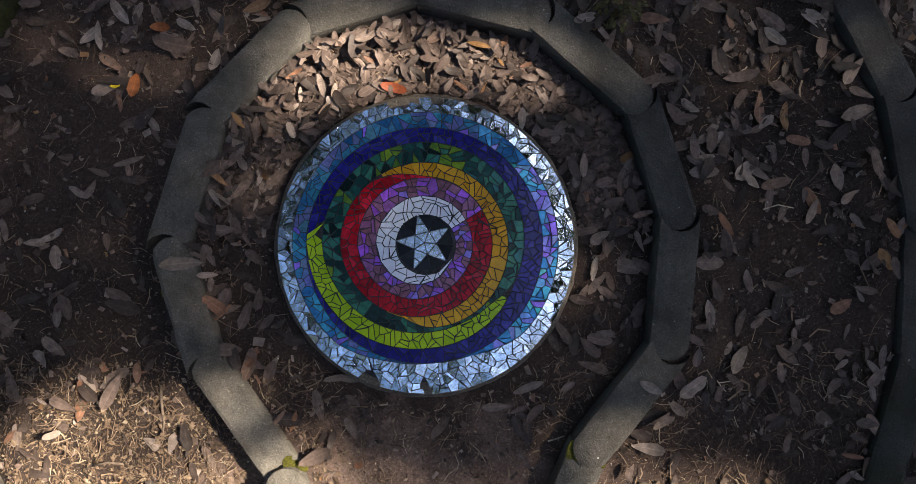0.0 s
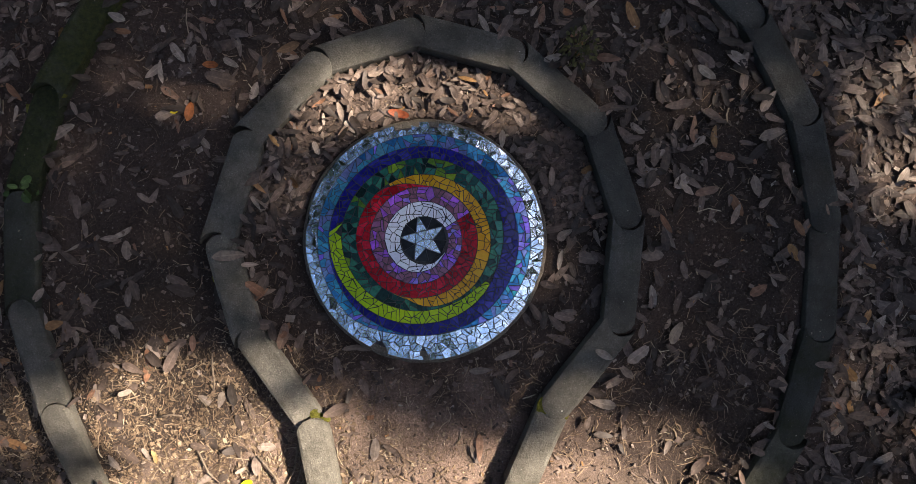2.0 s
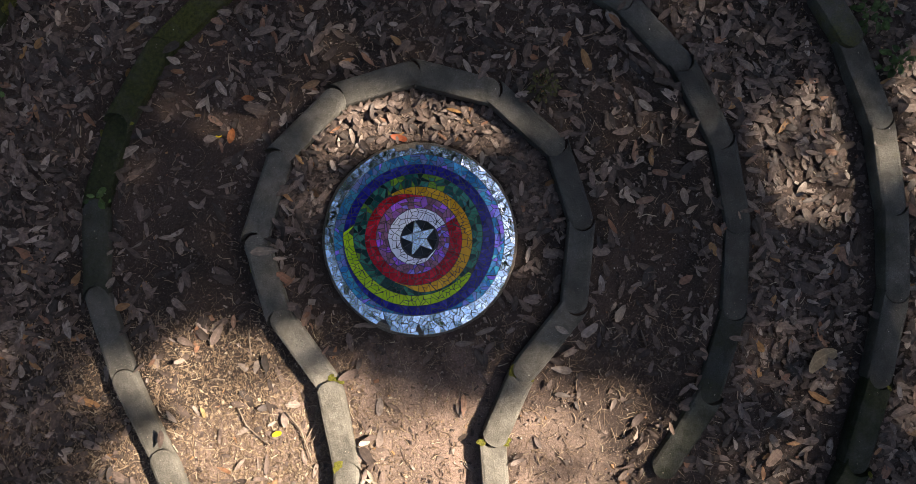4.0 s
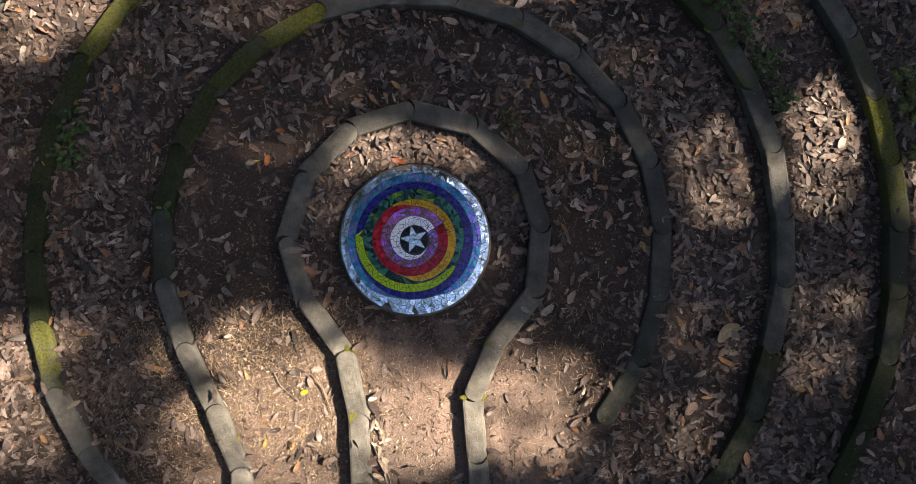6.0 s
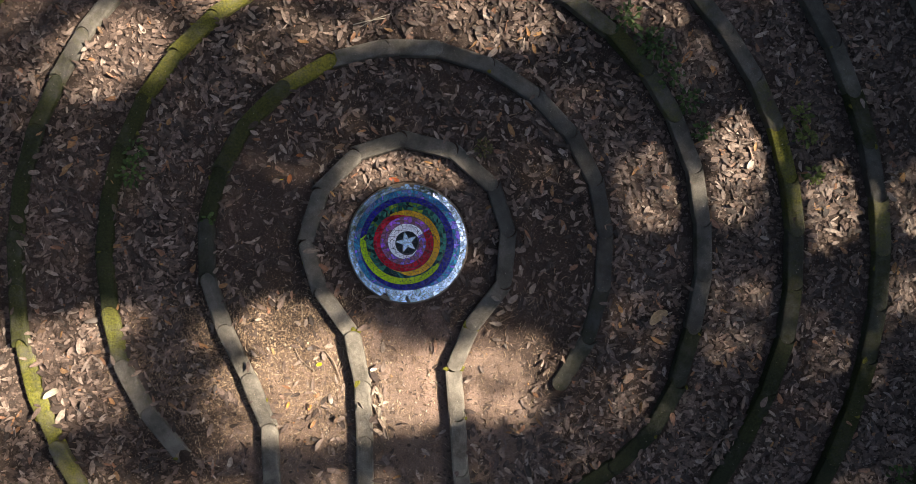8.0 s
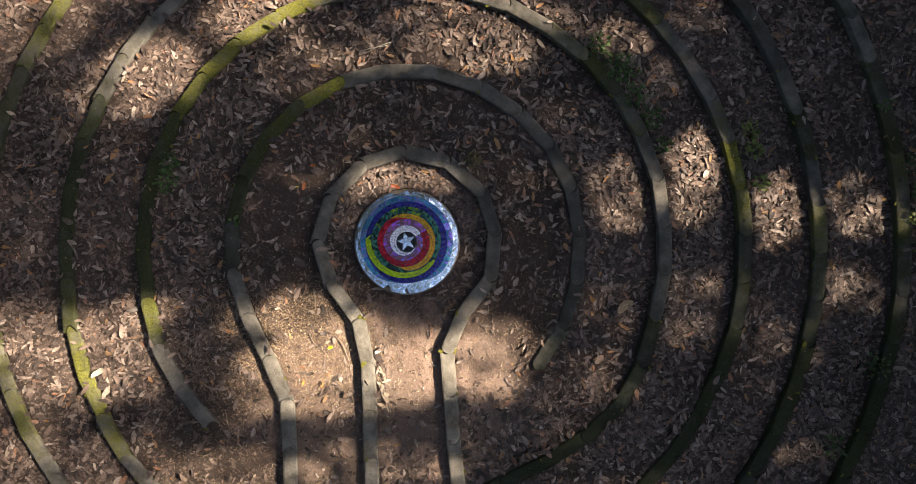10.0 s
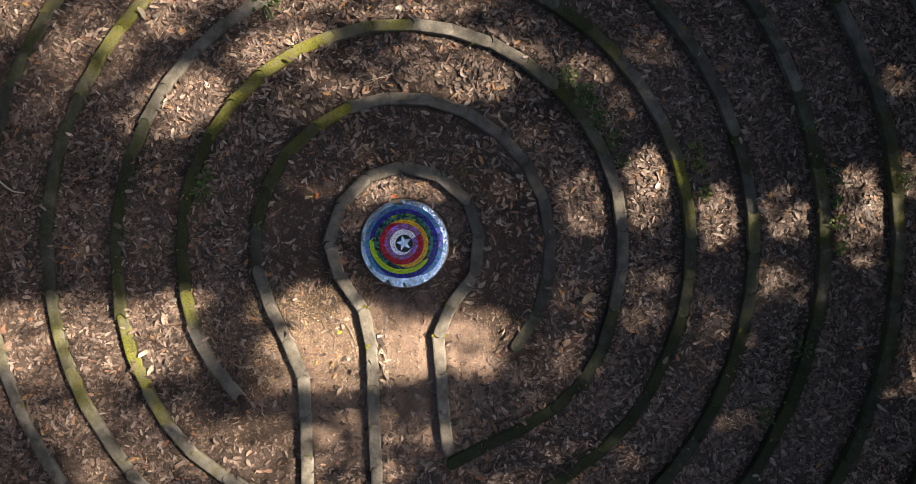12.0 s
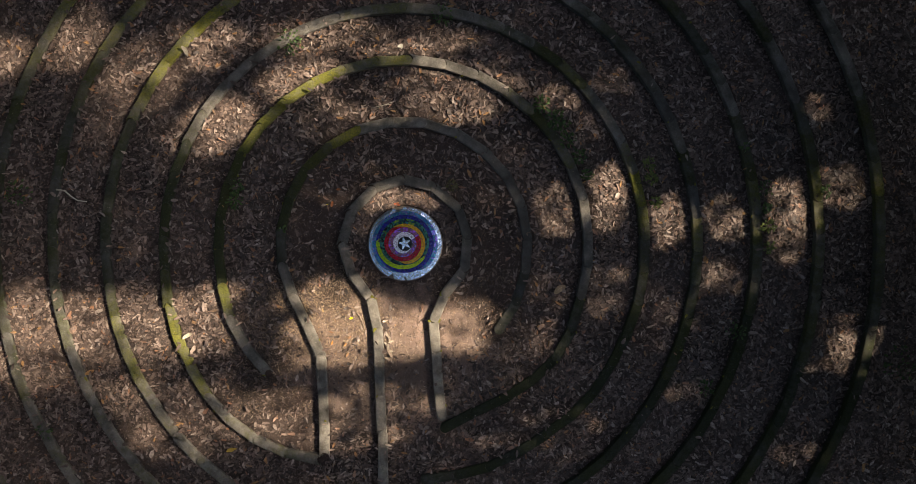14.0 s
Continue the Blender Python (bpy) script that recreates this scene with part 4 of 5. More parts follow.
def build_straw():
    """Needles, stalks and straw lying on the bare soil."""
    rng = np.random.default_rng(8)
    x, y, free, side = strew(70000, rng, 6.7, 4.0)
    ex, ey = rng.uniform(-2.3, 1.4, 52000), rng.uniform(-2.1, -0.35, 52000)
    i, j = cell(ex, ey)
    x, y, free = np.append(x, ex), np.append(y, ey), np.append(free, ~TAKEN[i, j] & (np.hypot(ex, ey) > DISC_R + 0.03))
    hx, hy = rng.uniform(-1.9, 1.9, 26000), rng.uniform(-1.1, 1.4, 26000)
    i, j = cell(hx, hy)
    x, y, free = np.append(x, hx), np.append(y, hy), np.append(free, ~TAKEN[i, j] & (np.hypot(hx, hy) > DISC_R + 0.03))
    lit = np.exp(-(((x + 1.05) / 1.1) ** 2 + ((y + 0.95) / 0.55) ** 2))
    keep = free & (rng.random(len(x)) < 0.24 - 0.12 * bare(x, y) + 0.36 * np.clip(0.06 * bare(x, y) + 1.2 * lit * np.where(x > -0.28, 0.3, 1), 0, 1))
    x, y = x[keep], y[keep]
    n = len(x)
    length = rng.gamma(3.0, 0.009, n) + 0.010
    thick = np.clip(rng.gamma(1.6, 0.00052, n), 0.0004, 0.0034)
    a = rng.uniform(0, 6.283, n)
    tilt = rng.normal(0, 0.05, n)
    bend = rng.normal(0, 0.10, n) * length
    z = relief(x, y) - sunk(x, y) + 0.004 + rng.random(n) * 0.008
    ca, sa = np.cos(a), np.sin(a)
    q = np.zeros((n, 9, 3))
    for i, u in enumerate((-0.5, 0.0, 0.5)):
        off = bend * (1 - 4 * u * u)
        for k in range(3):
            w = 2.094 * k + 0.5
            sx, sz = thick * math.cos(w), thick * math.sin(w)
            q[:, 3 * i + k, 0] = x + u * length * ca - (off + sx) * sa
            q[:, 3 * i + k, 1] = y + u * length * sa + (off + sx) * ca
            q[:, 3 * i + k, 2] = z + u * length * tilt + sz
    f = []
    for i in (0, 3):
        f += [(i, i + 1, i + 4, i + 3), (i + 2, i, i + 3, i + 5)]
    faces = (np.array(f)[None] + 9 * np.arange(n)[:, None, None]).reshape(-1, 4)
    me = mesh_of("straw", q.reshape(-1, 3).tolist(), faces.tolist(), STRAW, False, np.tile(np.array([(0.5, 0.3)]), (9 * n, 1)))
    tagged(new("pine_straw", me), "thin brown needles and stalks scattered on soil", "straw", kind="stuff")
    # crushed flakes between the needles
    x, y = rng.uniform(-2.3, 1.4, 95000), rng.uniform(-2.1, -0.35, 95000)
    i, j = cell(x, y)
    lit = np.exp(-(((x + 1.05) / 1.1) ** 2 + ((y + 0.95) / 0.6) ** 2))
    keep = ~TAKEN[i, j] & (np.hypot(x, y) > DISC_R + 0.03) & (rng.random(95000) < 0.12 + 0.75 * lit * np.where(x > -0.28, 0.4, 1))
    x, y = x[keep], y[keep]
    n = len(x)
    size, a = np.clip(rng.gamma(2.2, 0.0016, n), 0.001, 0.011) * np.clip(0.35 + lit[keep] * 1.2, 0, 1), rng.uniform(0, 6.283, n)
    z = relief(x, y) - sunk(x, y) + 0.004 + rng.random(n) * 0.005
    q = np.zeros((n, 4, 3))
    for k, (u, v) in enumerate(((-1.3, -0.3), (0.4, -0.7), (1.2, 0.2), (-0.3, 0.7))):
        q[:, k, 0] = x + size * (u * np.cos(a) - v * np.sin(a))
        q[:, k, 1] = y + size * (u * np.sin(a) + v * np.cos(a))
        q[:, k, 2] = z + rng.normal(0, 0.0012, n)
    me = mesh_of("flakes", q.reshape(-1, 3).tolist(), np.arange(4 * n).reshape(-1, 4).tolist(), STRAW, False, np.tile(np.array([(0.5, 0.3)]), (4 * n, 1)))
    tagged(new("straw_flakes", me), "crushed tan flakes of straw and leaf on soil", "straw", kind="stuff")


build_litter()
build_straw()


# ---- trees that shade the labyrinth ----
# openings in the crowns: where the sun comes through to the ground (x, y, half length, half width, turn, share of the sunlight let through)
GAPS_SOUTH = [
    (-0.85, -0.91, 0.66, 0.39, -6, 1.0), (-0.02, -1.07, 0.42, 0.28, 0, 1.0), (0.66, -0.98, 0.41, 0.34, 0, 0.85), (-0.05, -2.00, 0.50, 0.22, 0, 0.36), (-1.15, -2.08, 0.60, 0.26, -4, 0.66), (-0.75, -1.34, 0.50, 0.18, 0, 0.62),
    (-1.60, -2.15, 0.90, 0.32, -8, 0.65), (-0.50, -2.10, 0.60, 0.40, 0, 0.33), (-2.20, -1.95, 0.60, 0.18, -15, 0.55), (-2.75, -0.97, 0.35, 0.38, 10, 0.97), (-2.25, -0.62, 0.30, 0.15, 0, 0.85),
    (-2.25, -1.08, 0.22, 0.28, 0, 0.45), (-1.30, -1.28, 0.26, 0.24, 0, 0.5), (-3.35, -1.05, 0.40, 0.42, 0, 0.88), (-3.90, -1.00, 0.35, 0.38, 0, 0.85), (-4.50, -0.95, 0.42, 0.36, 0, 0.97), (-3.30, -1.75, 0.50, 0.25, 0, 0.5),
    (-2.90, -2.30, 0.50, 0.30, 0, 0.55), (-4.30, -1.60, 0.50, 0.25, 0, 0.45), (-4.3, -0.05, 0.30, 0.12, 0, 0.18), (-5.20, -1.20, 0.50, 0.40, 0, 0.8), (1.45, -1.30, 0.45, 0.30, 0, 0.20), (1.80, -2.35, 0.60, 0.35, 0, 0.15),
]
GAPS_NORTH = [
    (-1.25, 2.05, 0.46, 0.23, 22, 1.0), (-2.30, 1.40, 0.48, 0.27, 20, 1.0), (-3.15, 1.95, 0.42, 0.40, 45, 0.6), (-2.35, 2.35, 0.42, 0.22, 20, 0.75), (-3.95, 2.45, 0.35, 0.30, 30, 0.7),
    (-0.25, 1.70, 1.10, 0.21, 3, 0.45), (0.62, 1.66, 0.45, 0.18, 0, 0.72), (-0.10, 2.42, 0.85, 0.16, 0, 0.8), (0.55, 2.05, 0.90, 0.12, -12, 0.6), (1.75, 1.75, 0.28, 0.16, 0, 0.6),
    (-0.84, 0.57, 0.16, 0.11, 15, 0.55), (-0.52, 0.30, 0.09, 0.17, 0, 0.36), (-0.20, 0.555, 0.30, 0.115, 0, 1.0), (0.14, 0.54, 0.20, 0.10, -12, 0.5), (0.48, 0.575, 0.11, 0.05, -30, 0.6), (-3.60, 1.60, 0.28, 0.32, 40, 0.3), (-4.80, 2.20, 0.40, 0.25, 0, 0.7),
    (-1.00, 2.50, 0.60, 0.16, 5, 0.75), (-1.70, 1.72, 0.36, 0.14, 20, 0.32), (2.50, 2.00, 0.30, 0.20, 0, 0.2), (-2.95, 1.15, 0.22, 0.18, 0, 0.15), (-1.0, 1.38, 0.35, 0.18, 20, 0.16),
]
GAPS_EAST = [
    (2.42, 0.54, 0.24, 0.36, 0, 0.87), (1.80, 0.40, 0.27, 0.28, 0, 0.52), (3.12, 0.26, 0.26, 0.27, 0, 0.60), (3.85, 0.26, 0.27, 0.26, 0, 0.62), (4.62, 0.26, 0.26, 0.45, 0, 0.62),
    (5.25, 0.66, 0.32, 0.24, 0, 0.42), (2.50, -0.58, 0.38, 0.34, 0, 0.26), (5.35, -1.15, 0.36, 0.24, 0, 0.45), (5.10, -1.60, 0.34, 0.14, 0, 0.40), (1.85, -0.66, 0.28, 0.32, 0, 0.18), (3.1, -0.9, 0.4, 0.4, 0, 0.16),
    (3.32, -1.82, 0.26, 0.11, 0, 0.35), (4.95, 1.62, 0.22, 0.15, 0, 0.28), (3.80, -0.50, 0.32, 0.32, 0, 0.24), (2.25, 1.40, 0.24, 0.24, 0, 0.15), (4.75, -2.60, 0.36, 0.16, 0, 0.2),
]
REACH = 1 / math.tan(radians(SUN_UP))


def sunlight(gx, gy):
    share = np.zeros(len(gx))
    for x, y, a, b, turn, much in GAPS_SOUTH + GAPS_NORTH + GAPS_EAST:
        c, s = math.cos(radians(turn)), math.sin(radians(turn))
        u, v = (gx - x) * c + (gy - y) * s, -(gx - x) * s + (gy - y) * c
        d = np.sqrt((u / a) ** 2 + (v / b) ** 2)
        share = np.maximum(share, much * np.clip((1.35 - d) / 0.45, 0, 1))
    # hand-set ellipses where leaves are kept, to put dark spots in the light
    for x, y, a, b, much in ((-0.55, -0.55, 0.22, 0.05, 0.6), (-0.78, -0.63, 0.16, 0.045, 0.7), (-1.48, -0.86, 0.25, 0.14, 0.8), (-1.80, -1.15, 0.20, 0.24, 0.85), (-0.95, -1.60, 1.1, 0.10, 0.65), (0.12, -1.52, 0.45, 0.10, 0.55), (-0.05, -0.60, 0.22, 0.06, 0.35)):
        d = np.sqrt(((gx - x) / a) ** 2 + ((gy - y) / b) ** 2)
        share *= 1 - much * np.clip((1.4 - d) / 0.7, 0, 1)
    # made-up wavy streaks of extra leaf that dim the light everywhere but at the way in
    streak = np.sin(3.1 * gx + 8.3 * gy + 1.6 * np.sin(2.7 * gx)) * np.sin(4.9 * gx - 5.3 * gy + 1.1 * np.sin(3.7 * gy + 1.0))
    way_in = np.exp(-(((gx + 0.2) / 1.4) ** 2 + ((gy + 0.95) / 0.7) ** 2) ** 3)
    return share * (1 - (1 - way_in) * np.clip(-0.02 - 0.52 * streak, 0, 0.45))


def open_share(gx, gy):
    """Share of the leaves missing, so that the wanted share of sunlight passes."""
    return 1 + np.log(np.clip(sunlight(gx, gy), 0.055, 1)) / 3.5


TRUNKS = [(9.2, 4.4), (10.0, -1.0), (9.4, -5.6)]


def build_trees():
    rng = np.random.default_rng(77)
    count = 236000
    gx, gy = rng.uniform(-9.0, 11.0, count), rng.uniform(-6.5, 6.5, count)
    edge = np.maximum(np.abs(gx - 1.0) / 10.0, np.abs(gy) / 6.5)
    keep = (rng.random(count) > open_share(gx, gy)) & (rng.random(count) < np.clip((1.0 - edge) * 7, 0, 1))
    gx, gy = gx[keep], gy[keep]
    n = len(gx)
    wavy = np.sin(1.7 * gy + 0.6 * gx) * np.sin(0.9 * gx - 1.1 * gy + 1.0)
    base = np.maximum(np.where(gx > 6, 3.6, 5.4), (4.9 + 0.7 * wavy - gx) / (SUN_WAY.x * REACH))
    bough = 0.5 + 0.5 * np.sin(2.6 * gx + 1.3 * np.sin(2.1 * gy)) * np.cos(2.9 * gy + 1.1 * np.sin(1.7 * gx))
    z = base + bough * 2.4 + rng.random(n) * 0.9
    # unseen low leaves, added on the east side to block sky light
    lx, ly, lz = rng.uniform(1.6, 9.0, 60000), rng.uniform(-4.5, 5.0, 60000), rng.uniform(2.3, 4.3, 60000)
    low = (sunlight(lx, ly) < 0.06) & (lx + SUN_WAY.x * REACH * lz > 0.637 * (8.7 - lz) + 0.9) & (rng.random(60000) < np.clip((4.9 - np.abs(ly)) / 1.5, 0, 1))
    gx, gy, z = np.append(gx, lx[low]), np.append(gy, ly[low]), np.append(z, lz[low])
    n = len(gx)
    x, y = gx + SUN_WAY.x * REACH * z, gy + SUN_WAY.y * REACH * z
    length = rng.uniform(0.11, 0.21, n)
    owner = np.argmin([np.hypot(x - tx, (y - ty)) for tx, ty in TRUNKS], axis=0)
    for k, (tx, ty) in enumerate(TRUNKS):
        root = new("oak_tree")
        root.location = (tx, ty, 0)
        tagged(root, "tall live oak with grey bark and a gappy green crown", "tree", "trees beside the labyrinth")
        h = 8.2 - 0.5 * k
        pts = [(0, 0, -0.3), (0.02, 0.03, 0.4), (0.05, 0.0, 2.2), (-0.15, 0.08, 4.4), (-0.1, 0.1, h)]
        v, f = tube(pts, [0.36, 0.28, 0.22, 0.17, 0.06], 12)
        part_of("trunk", mesh_of("trunk", v, f, BARK, True), root)
        mine = owner == k
        mx, my, mz = x[mine], y[mine], z[mine]
        for i in rng.choice(len(mx), 9, replace=False):
            tip = Vector((mx[i] - tx, my[i] - ty, mz[i]))
            start = Vector((-0.1, 0.06, min(h - 0.6, max(2.6, tip.z * 0.55))))
            mid = start.lerp(tip, 0.5) + Vector((0, 0, 0.35))
            v, f = tube([start, start.lerp(mid, 0.5) + Vector((0, 0, 0.1)), mid, tip], [0.085, 0.06, 0.04, 0.012], 6)
            part_of("limb", mesh_of("limb", v, f, BARK, True), root)
        p = np.stack([mx - tx, my - ty, mz], -1)
        part_of("crown", crown_mesh("crown", GREEN, p, length[mine], rng), root, "loose crown of small dark green leaves")
    # trees whose high crowns meet over the ring
    for tx, ty, cx, cy, sx, sy, clumps in ((-2.6, 9.5, 2.4, -5.6, 3.0, 2.6, 140), (-10.0, 2.0, 6.6, -1.0, 2.6, 2.6, 110), (2.4, -10.5, -1.6, 6.2, 3.2, 2.0, 90)):
        root = new("oak_tree")
        root.location = (tx, ty, 0)
        tagged(root, "tall live oak with grey bark and a gappy green crown", "tree", "trees beside the labyrinth")
        lean = Vector((cx, cy, 0)).normalized()
        v, f = tube([(0, 0, -0.3), (0.03, -0.05, 0.5), lean * 0.3 + Vector((0, 0, 4)), lean * 0.8 + Vector((0, 0, 8)), lean * 1.8 + Vector((0, 0, 12.5))], [0.42, 0.33, 0.26, 0.2, 0.05], 12)
        part_of("trunk", mesh_of("trunk", v, f, BARK, True), root)
        m = clumps * 230
        clump = rng.normal(0, 1, (clumps, 3)) * (sx, sy, 0.9) + (cx, cy, 12.6)
        p = clump[rng.integers(0, clumps, m)] + rng.normal(0, 0.27, (m, 3))
        # thin over the middle, so that the sky shows through
        w = p + (tx, ty, 0)
        far = np.hypot(w[:, 0] - 0.3, w[:, 1] + 0.2)
        p = p[rng.random(m) < np.where(far < 1.3, 0.38, np.where((w[:, 1] < -1.2) & (w[:, 0] > -0.9) & (w[:, 0] < 4.9), 0.18, np.where(w[:, 1] > 0.8, 0.72, np.where((w[:, 0] > 1.0) | (w[:, 1] < -1.2), 0.6, 0.34))))]
        m = len(p)
        for q in clump[::7]:
            if math.hypot(q[0] + tx, q[1] + ty) < 2.6:
                continue
            start, tip = lean * 0.85 + Vector((0, 0, 8.4)), Vector(q)
            v, f = tube([start, start.lerp(tip, 0.4) + Vector((0, 0, 0.3)), start.lerp(tip, 0.75) + Vector((0, 0, 0.3)), tip], [0.12, 0.09, 0.06, 0.02], 6)
            part_of("limb", mesh_of("limb", v, f, BARK, True), root)
        size = rng.uniform(0.11, 0.22, m)
        part_of("crown", crown_mesh("crown", GREEN, p, size, rng), root, "loose crown of small dark green leaves")

    # unseen lower and taller trees round the outer ring, added to block sky light
    for tx, ty, h, leaves in ((-9.2, -3.6, 8.0, 6500), (-8.6, 6.6, 8.6, 6500), (0.6, 9.0, 8.2, 6500), (6.8, 8.6, 7.6, 6500), (-3.6, -8.2, 8.4, 6500), (4.4, -8.0, 7.8, 6500),
                              (-11.5, -8.0, 13.5, 12000), (-13.5, -1.0, 14.0, 12000), (-12.0, 7.5, 13.5, 12000), (-4.5, 13.0, 14.0, 12000), (3.5, 13.5, 13.0, 12000), (-3.0, -13.0, 14.0, 12000), (6.5, -13.0, 13.0, 12000)):
        root = new("oak_tree")
        root.location = (tx, ty, 0)
        tagged(root, "unseen live oak with grey bark and a dense low crown, added to block skylight" if h < 10 else "unseen tall live oak with grey bark and a dense crown, added to block skylight", "tree", "trees beside the labyrinth")
        lean = -Vector((tx, ty, 0)).normalized()
        v, f = tube([(0, 0, -0.3), (0.02, 0.03, 0.5), lean * 0.2 + Vector((0, 0, 2.5)), lean * 0.5 + Vector((0, 0, h * 0.62)), lean * 0.9 + Vector((0, 0, h))], [0.34, 0.26, 0.2, 0.14, 0.04], 10)
        part_of("trunk", mesh_of("trunk", v, f, BARK, True), root)
        wide = 1.7 if h < 10 else 2.6
        clump = rng.normal(0, 1, (56, 3)) * (wide, wide, 1.0 if h < 10 else 1.8) + (lean.x * 1.2, lean.y * 1.2, h * 0.82)
        p = clump[rng.integers(0, 56, leaves)] + rng.normal(0, 0.36 if h < 10 else 0.6, (leaves, 3))
        w = p + (tx, ty, 0)
        sx, sy = w[:, 0] - SUN_WAY.x * REACH * w[:, 2], w[:, 1] - SUN_WAY.y * REACH * w[:, 2]
        p = p[~((np.abs(w[:, 0]) < 6.2) & (np.abs(w[:, 1]) < 4.2)) & ~((np.abs(sx) < 6.4) & (np.abs(sy) < 3.6)) & (w[:, 2] > 1.5)]
        for q in clump[::9]:
            start, tip = lean * 0.45 + Vector((0, 0, h * 0.55)), Vector(q)
            v, f = tube([start, start.lerp(tip, 0.5) + Vector((0, 0, 0.25)), tip], [0.09, 0.05, 0.015], 6)
            part_of("limb", mesh_of("limb", v, f, BARK, True), root)
        part_of("crown", crown_mesh("crown", GREEN, p, rng.uniform(0.16, 0.3, len(p)) * (1 if h < 10 else 1.5), rng), root, "dense crown of small dark green leaves")


build_trees()


def build_woods():
    """An unseen wood round the clearing, far outside the ring, added to block the low sky."""
    rng = np.random.default_rng(5)
    n = 36000
    a = rng.uniform(0, 2 * math.pi, n)
    east = np.clip(np.cos(a - 0.2), 0, 1)
    r = 17 + 7 * east + rng.random(n) ** 1.5 * 9
    top = (12.5 - 3.5 * east) * (0.8 + 0.2 * np.sin(5 * a + 1) * np.sin(11 * a))
    z = 0.3 + rng.random(n) ** 0.8 * top
    p = np.stack([r * np.cos(a), r * np.sin(a), z], -1) + rng.normal(0, 0.4, (n, 3))
    p[:, 2] = np.abs(p[:, 2])
    tagged(new("far_woods", crown_mesh("far_woods", GREEN, p, rng.uniform(0.5, 1.0, n), rng)), "unseen dense dark green woodland round the clearing", "woods", kind="stuff")
    verts, faces = [], []
    for k in range(46):
        w = 2 * math.pi * k / 46 + rng.normal(0, 0.04)
        d = 17.5 + 7 * max(0, math.cos(w - 0.2)) + rng.uniform(0, 7)
        x, y, h = d * math.cos(w), d * math.sin(w), rng.uniform(7, 10) * (1 - 0.2 * max(0, math.cos(w)))
        v, f = tube([(x, y, -0.3), (x + rng.normal(0, 0.1), y, h * 0.5), (x + rng.normal(0, 0.4), y + rng.normal(0, 0.4), h)], [0.26, 0.19, 0.06], 7)
        faces += [tuple(i + len(verts) for i in q) for q in f]
        verts += v
    tagged(new("far_trunks", mesh_of("far_trunks", verts, faces, BARK, True)), "unseen grey trunks of the wood round the clearing", "woods", kind="stuff")


build_woods()


# ---- single leaves, twigs and weeds that stand out ----
def lone_leaf(x, y, length, width, yaw, colour, label, z=0.022, curl=0.1, roll=0.2):
    m = bpy.data.materials.get(label)
    if m is None:
        m = make_leaf(label, [(0.0, tuple(v * 0.85 for v in colour)), (1.0, tuple(min(1, v * 1.1) for v in colour))])
    rng = np.random.default_rng(int(abs(x * 1000 + y * 77)))
    one = lambda v: np.array([float(v)])
    v, uv, n = leaf_cloud(one(0), one(0), one(0), one(length), one(width), one(0), one(0.1), one(roll), one(curl), one(0.15), rng)
    ob = new("fallen_leaf", leaf_mesh("fallen_leaf", m, v, uv, n))
    ob.location = (x, y, lie(x, y) + z)
    ob.rotation_euler = (0, 0, radians(yaw))
    tagged(ob, label, "leaf")


lone_leaf(-0.937, 0.480, 0.030, 0.014, 10, (0.55, 0.42, 0.01), "small bright yellow fallen leaf on soil")
lone_leaf(-0.80, 0.655, 0.060, 0.028, 0, (0.26, 0.09, 0.03), "rusty orange fallen leaf among brown litter")
lone_leaf(-0.88, 0.48, 0.075, 0.034, 80, (0.22, 0.085, 0.04), "rusty orange fallen leaf among brown litter")
lone_leaf(-0.10, 0.475, 0.082, 0.030, -12, (0.26, 0.07, 0.03), "reddish brown fallen leaf beside the disc")
lone_leaf(1.05, 0.631, 0.085, 0.034, -35, (0.26, 0.21, 0.17), "pale tan fallen leaf on dark litter")
lone_leaf(-0.70, -0.055, 0.125, 0.040, 5, (0.20, 0.155, 0.125), "large tan fallen leaf lying across a kerb", KERB_H + 0.02)
lone_leaf(0.93, -0.34, 0.095, 0.045, 60, (0.19, 0.15, 0.125), "pale brown broken leaf on dark litter")
lone_leaf(-1.00, -0.80, 0.055, 0.024, -70, (0.45, 0.30, 0.14), "pale yellow dry leaf on sunlit straw")
lone_leaf(-0.89, -1.20, 0.052, 0.022, 75, (0.40, 0.17, 0.04), "yellow orange fallen leaf on sunlit soil")
lone_leaf(-0.73, -1.22, 0.048, 0.020, 60, (0.40, 0.16, 0.04), "yellow orange fallen leaf on sunlit soil")
lone_leaf(-0.66, -0.90, 0.046, 0.026, 20, (0.62, 0.45, 0.02), "small bright yellow fallen leaf on soil")
lone_leaf(1.86, -0.555, 0.17, 0.085, 35, (0.30, 0.215, 0.13), "large crumpled tan leaf on dark litter", 0.04, 0.16, 0.3)
lone_leaf(-2.12, -2.50, 0.13, 0.055, 15, (0.45, 0.30, 0.05), "large yellow ochre fallen leaf on soil")
lone_leaf(-2.62, -1.10, 0.13, 0.055, 30, (0.38, 0.33, 0.25), "large pale curled dry leaf beside a kerb", 0.06, 0.25, 0.5)
lone_leaf(-2.58, 2.28, 0.15, 0.055, -60, (0.40, 0.37, 0.29), "large pale curled dry leaf beside a kerb", 0.10, 0.2, 0.4)
lone_leaf(-0.05, 2.36, 0.07, 0.06, 0, (0.50, 0.46, 0.38), "pale round dry leaf on brown litter")
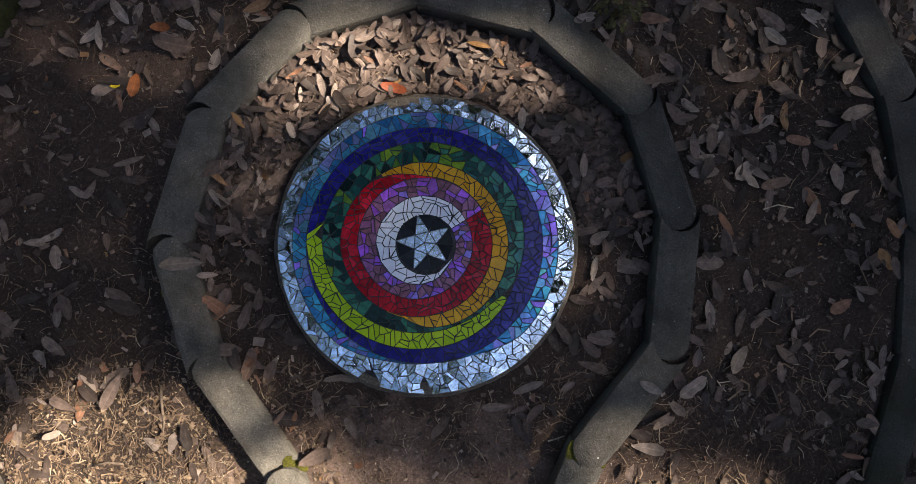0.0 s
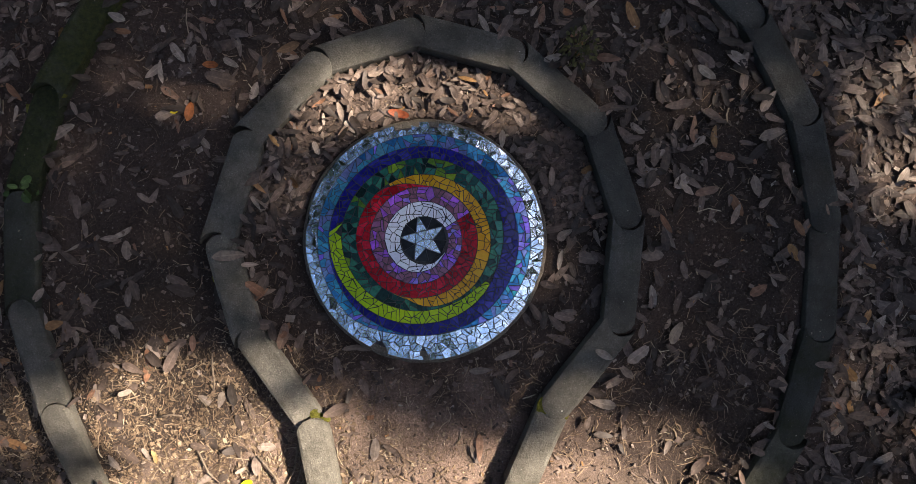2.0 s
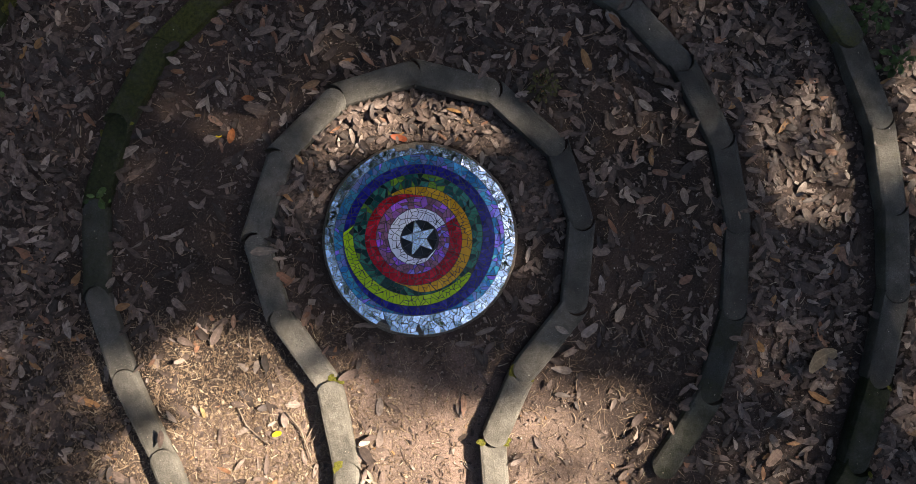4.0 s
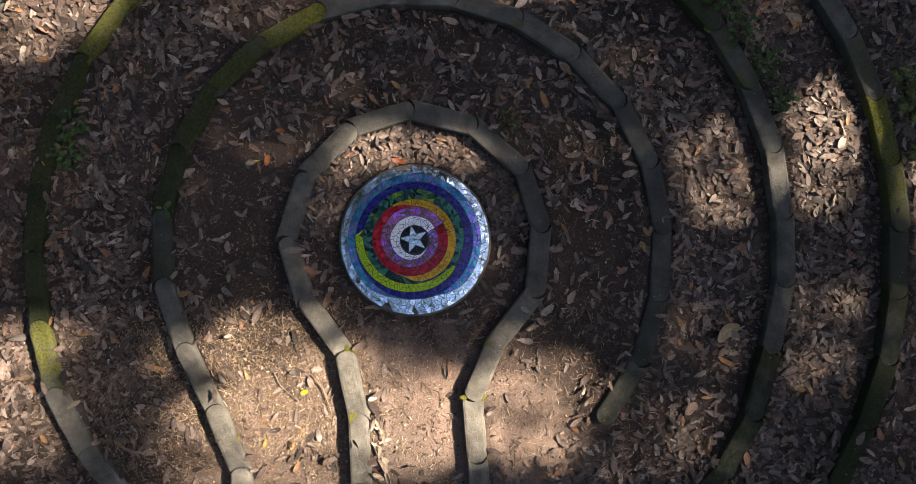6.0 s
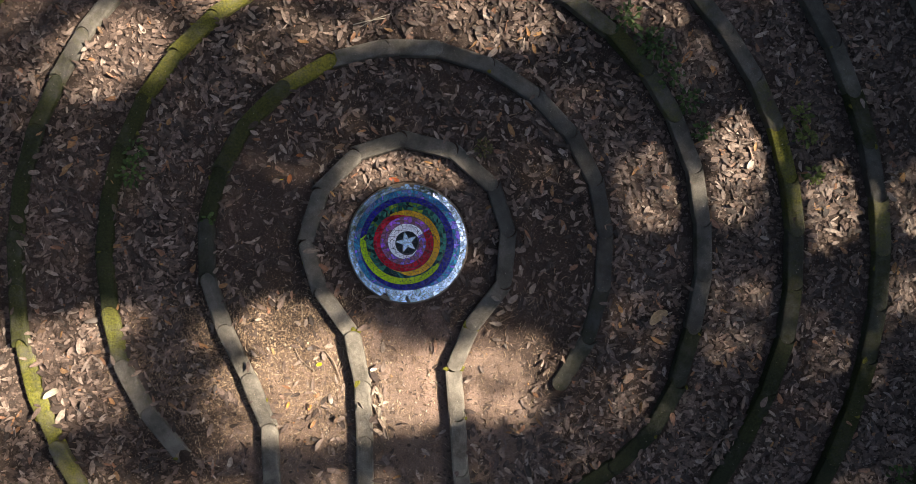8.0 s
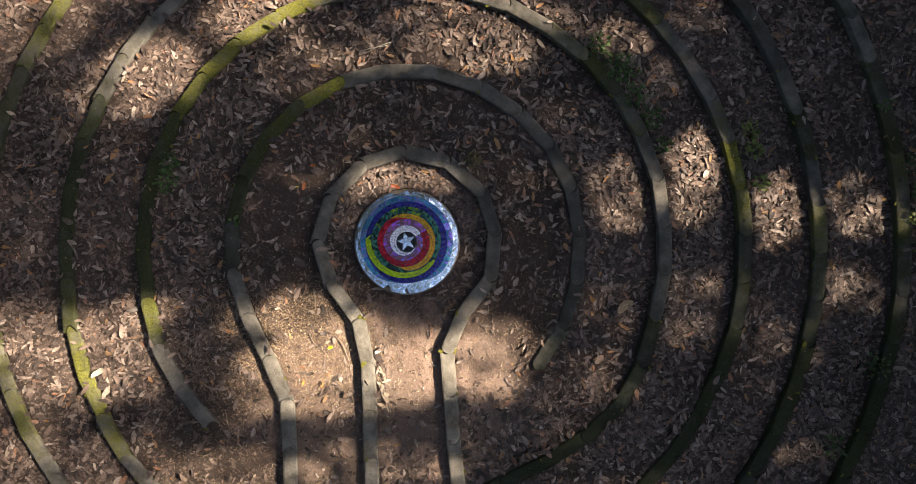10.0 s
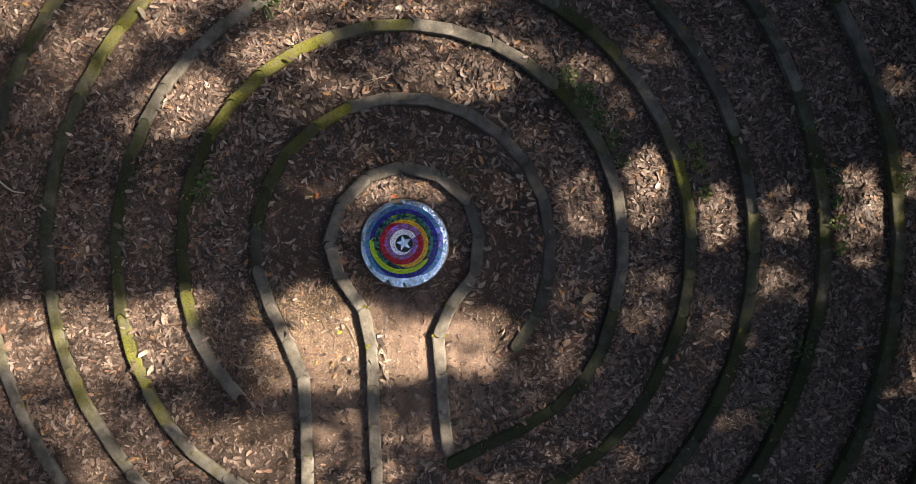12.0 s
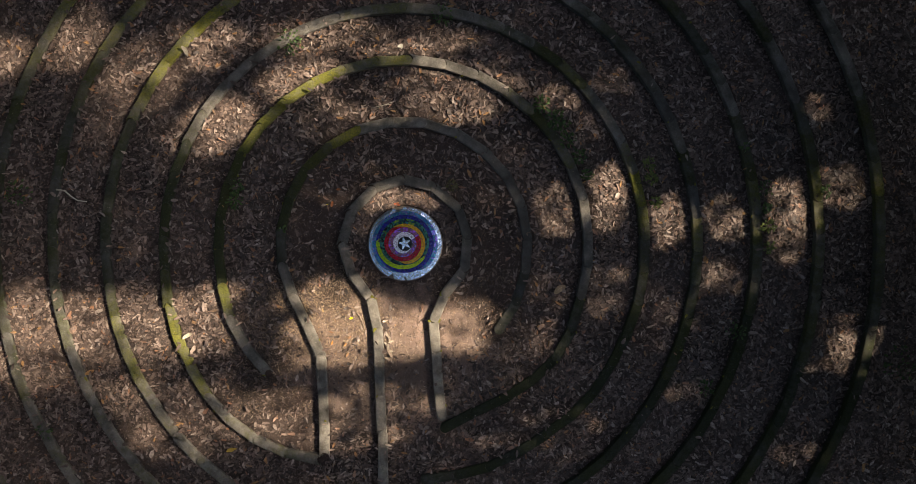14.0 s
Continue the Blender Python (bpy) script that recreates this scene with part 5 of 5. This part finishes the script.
lone_leaf(-0.25, -0.93, 0.055, 0.030, 20, (0.50, 0.42, 0.33), "pale dry leaf on the trodden way in")
lone_leaf(-0.19, -1.32, 0.10, 0.035, -55, (0.40, 0.30, 0.22), "dry curled leaf leaning on a kerb", 0.05)
lone_leaf(-0.165, -1.40, 0.09, 0.032, -75, (0.36, 0.27, 0.19), "dry curled leaf leaning on a kerb", 0.035)
lone_leaf(-0.215, -1.38, 0.08, 0.03, -30, (0.42, 0.33, 0.24), "dry curled leaf leaning on a kerb", 0.06)
for k in range(8):
    lone_leaf(-0.225 + 0.016 * (k % 4), -1.08 - 0.034 * k, 0.085 + 0.007 * (k % 3), 0.026 + 0.003 * (k % 2), (-62, -35, -78, 20, -50, -95, -28, -66)[k], (0.46 - 0.02 * (k % 3), 0.38 - 0.02 * (k % 3), 0.29), "long pale curled leaf heaped against a kerb", 0.028 + 0.006 * (k % 3), 0.16, 0.35)


def twig(points, r, label="thin weathered twig lying on the ground", lift=0.008, mat=TWIG):
    x, y = points[0]
    pts = [(px - x, py - y, 0.012 + 0.004 * (i % 2)) for i, (px, py) in enumerate(points)]
    v, f = tube(pts, [r * (1 - 0.12 * i) for i in range(len(pts))], 6)
    ob = new("twig", mesh_of("twig", v, f, mat, True))
    ob.location = (x, y, lie(x, y) + lift)
    tagged(ob, label, "twig")


twig([(-0.795, -0.42), (-0.792, -0.47), (-0.785, -0.53), (-0.787, -0.56)], 0.0045)
twig([(-0.99, -0.655), (-0.94, -0.645), (-0.90, -0.65)], 0.004)
twig([(-0.84, -0.78), (-0.80, -0.86), (-0.73, -0.92), (-0.69, -0.95)], 0.004)
twig([(-0.25, -1.20), (-0.22, -1.27), (-0.16, -1.38), (-0.14, -1.46)], 0.006, "pale dead stalk leaning by a kerb")
twig([(-0.45, -0.80), (-0.47, -0.88), (-0.52, -0.98)], 0.003)
twig([(2.77, -2.14), (2.86, -2.12), (2.94, -2.21)], 0.006, "yellow dry grass stalk on dark litter", 0.04, PALE_WOOD)
twig([(-4.14, 0.655), (-4.04, 0.642), (-3.97, 0.575), (-3.89, 0.525), (-3.78, 0.51)], 0.011, "pale barkless bent stick on dark litter", 0.05, PALE_WOOD)
twig([(-0.62, -0.80), (-0.55, -0.88), (-0.50, -1.02)], 0.005, "pale dead stalk lying on sunlit straw")
twig([(-0.47, -0.74), (-0.49, -0.86), (-0.54, -0.95), (-0.55, -1.06)], 0.004, "pale dead stalk lying on sunlit straw")
twig([(-0.40, 1.62), (-0.28, 1.65), (-0.16, 1.67)], 0.004, "dry grass stalk lying by a kerb", 0.045, PALE_WOOD)
twig([(-0.35, 1.60), (-0.24, 1.66), (-0.12, 1.70)], 0.003, "dry grass stalk lying by a kerb", 0.05, PALE_WOOD)


def weed(x, y, size, leaves, mat=WEED, label="small green weed sprouting beside a mossy kerb", fine=1.0):
    rng = np.random.default_rng(int(abs(x * 977 + y * 131) * 10))
    root = new("weed")
    root.location = (x, y, lie(x, y))
    tagged(root, label, "weed", "weeds along the kerbs")
    n = leaves
    a, d = rng.uniform(0, 6.283, n), np.sqrt(rng.random(n)) * size
    h = 0.03 + rng.random(n) * 0.10
    length = rng.uniform(0.025, 0.05, n) * fine
    v, uv, k = leaf_cloud(d * np.cos(a), d * np.sin(a), h, length, length * 0.6, a, rng.normal(0.2, 0.3, n), rng.normal(0, 0.3, n), rng.normal(-0.1, 0.1, n), rng.normal(0.1, 0.1, n), rng)
    part_of("foliage", leaf_mesh("foliage", mat, v, uv, k), root)
    for i in range(0, n, 6):
        p = Vector((d[i] * math.cos(a[i]), d[i] * math.sin(a[i]), h[i]))
        vv, f = tube([(p.x * 0.4, p.y * 0.4, -0.02), (p.x * 0.7, p.y * 0.7, p.z * 0.6), p], [0.002, 0.0015, 0.001], 4)
        part_of("stem", mesh_of("stem", vv, f, mat, True), root)


weed(-2.02, 0.52, 0.10, 40), weed(-2.0, 0.70, 0.08, 26), weed(1.85, 1.42, 0.13, 60), weed(1.95, 1.22, 0.10, 40), weed(-1.35, 2.40, 0.16, 50)
weed(2.92, 0.95, 0.08, 46, SUNNY), weed(0.45, 2.72, 0.14, 50), weed(4.32, 0.65, 0.10, 30), weed(4.0, -1.05, 0.12, 40), weed(3.65, -1.75, 0.10, 30)
weed(-4.6, 0.62, 0.16, 50), weed(0.56, 0.70, 0.075, 110, FADED, "tuft of faded olive creeper beside a kerb", 0.42), weed(-1.46, 0.19, 0.045, 9), weed(6.0, -1.45, 0.22, 60), weed(-4.35, -2.25, 0.10, 26)
weed(2.95, 0.78, 0.08, 50, SUNNY), weed(3.01, 0.50, 0.07, 36, SUNNY), weed(5.05, 0.62, 0.08, 30), weed(4.33, 0.42, 0.06, 22), weed(4.08, 1.16, 0.06, 20)
weed(1.62, 1.66, 0.11, 60), weed(1.78, 1.50, 0.12, 60), weed(2.08, 1.04, 0.09, 46), weed(2.18, 0.82, 0.07, 30), weed(4.36, 0.20, 0.09, 46, SUNNY), weed(4.37, -0.05, 0.07, 30, SUNNY)
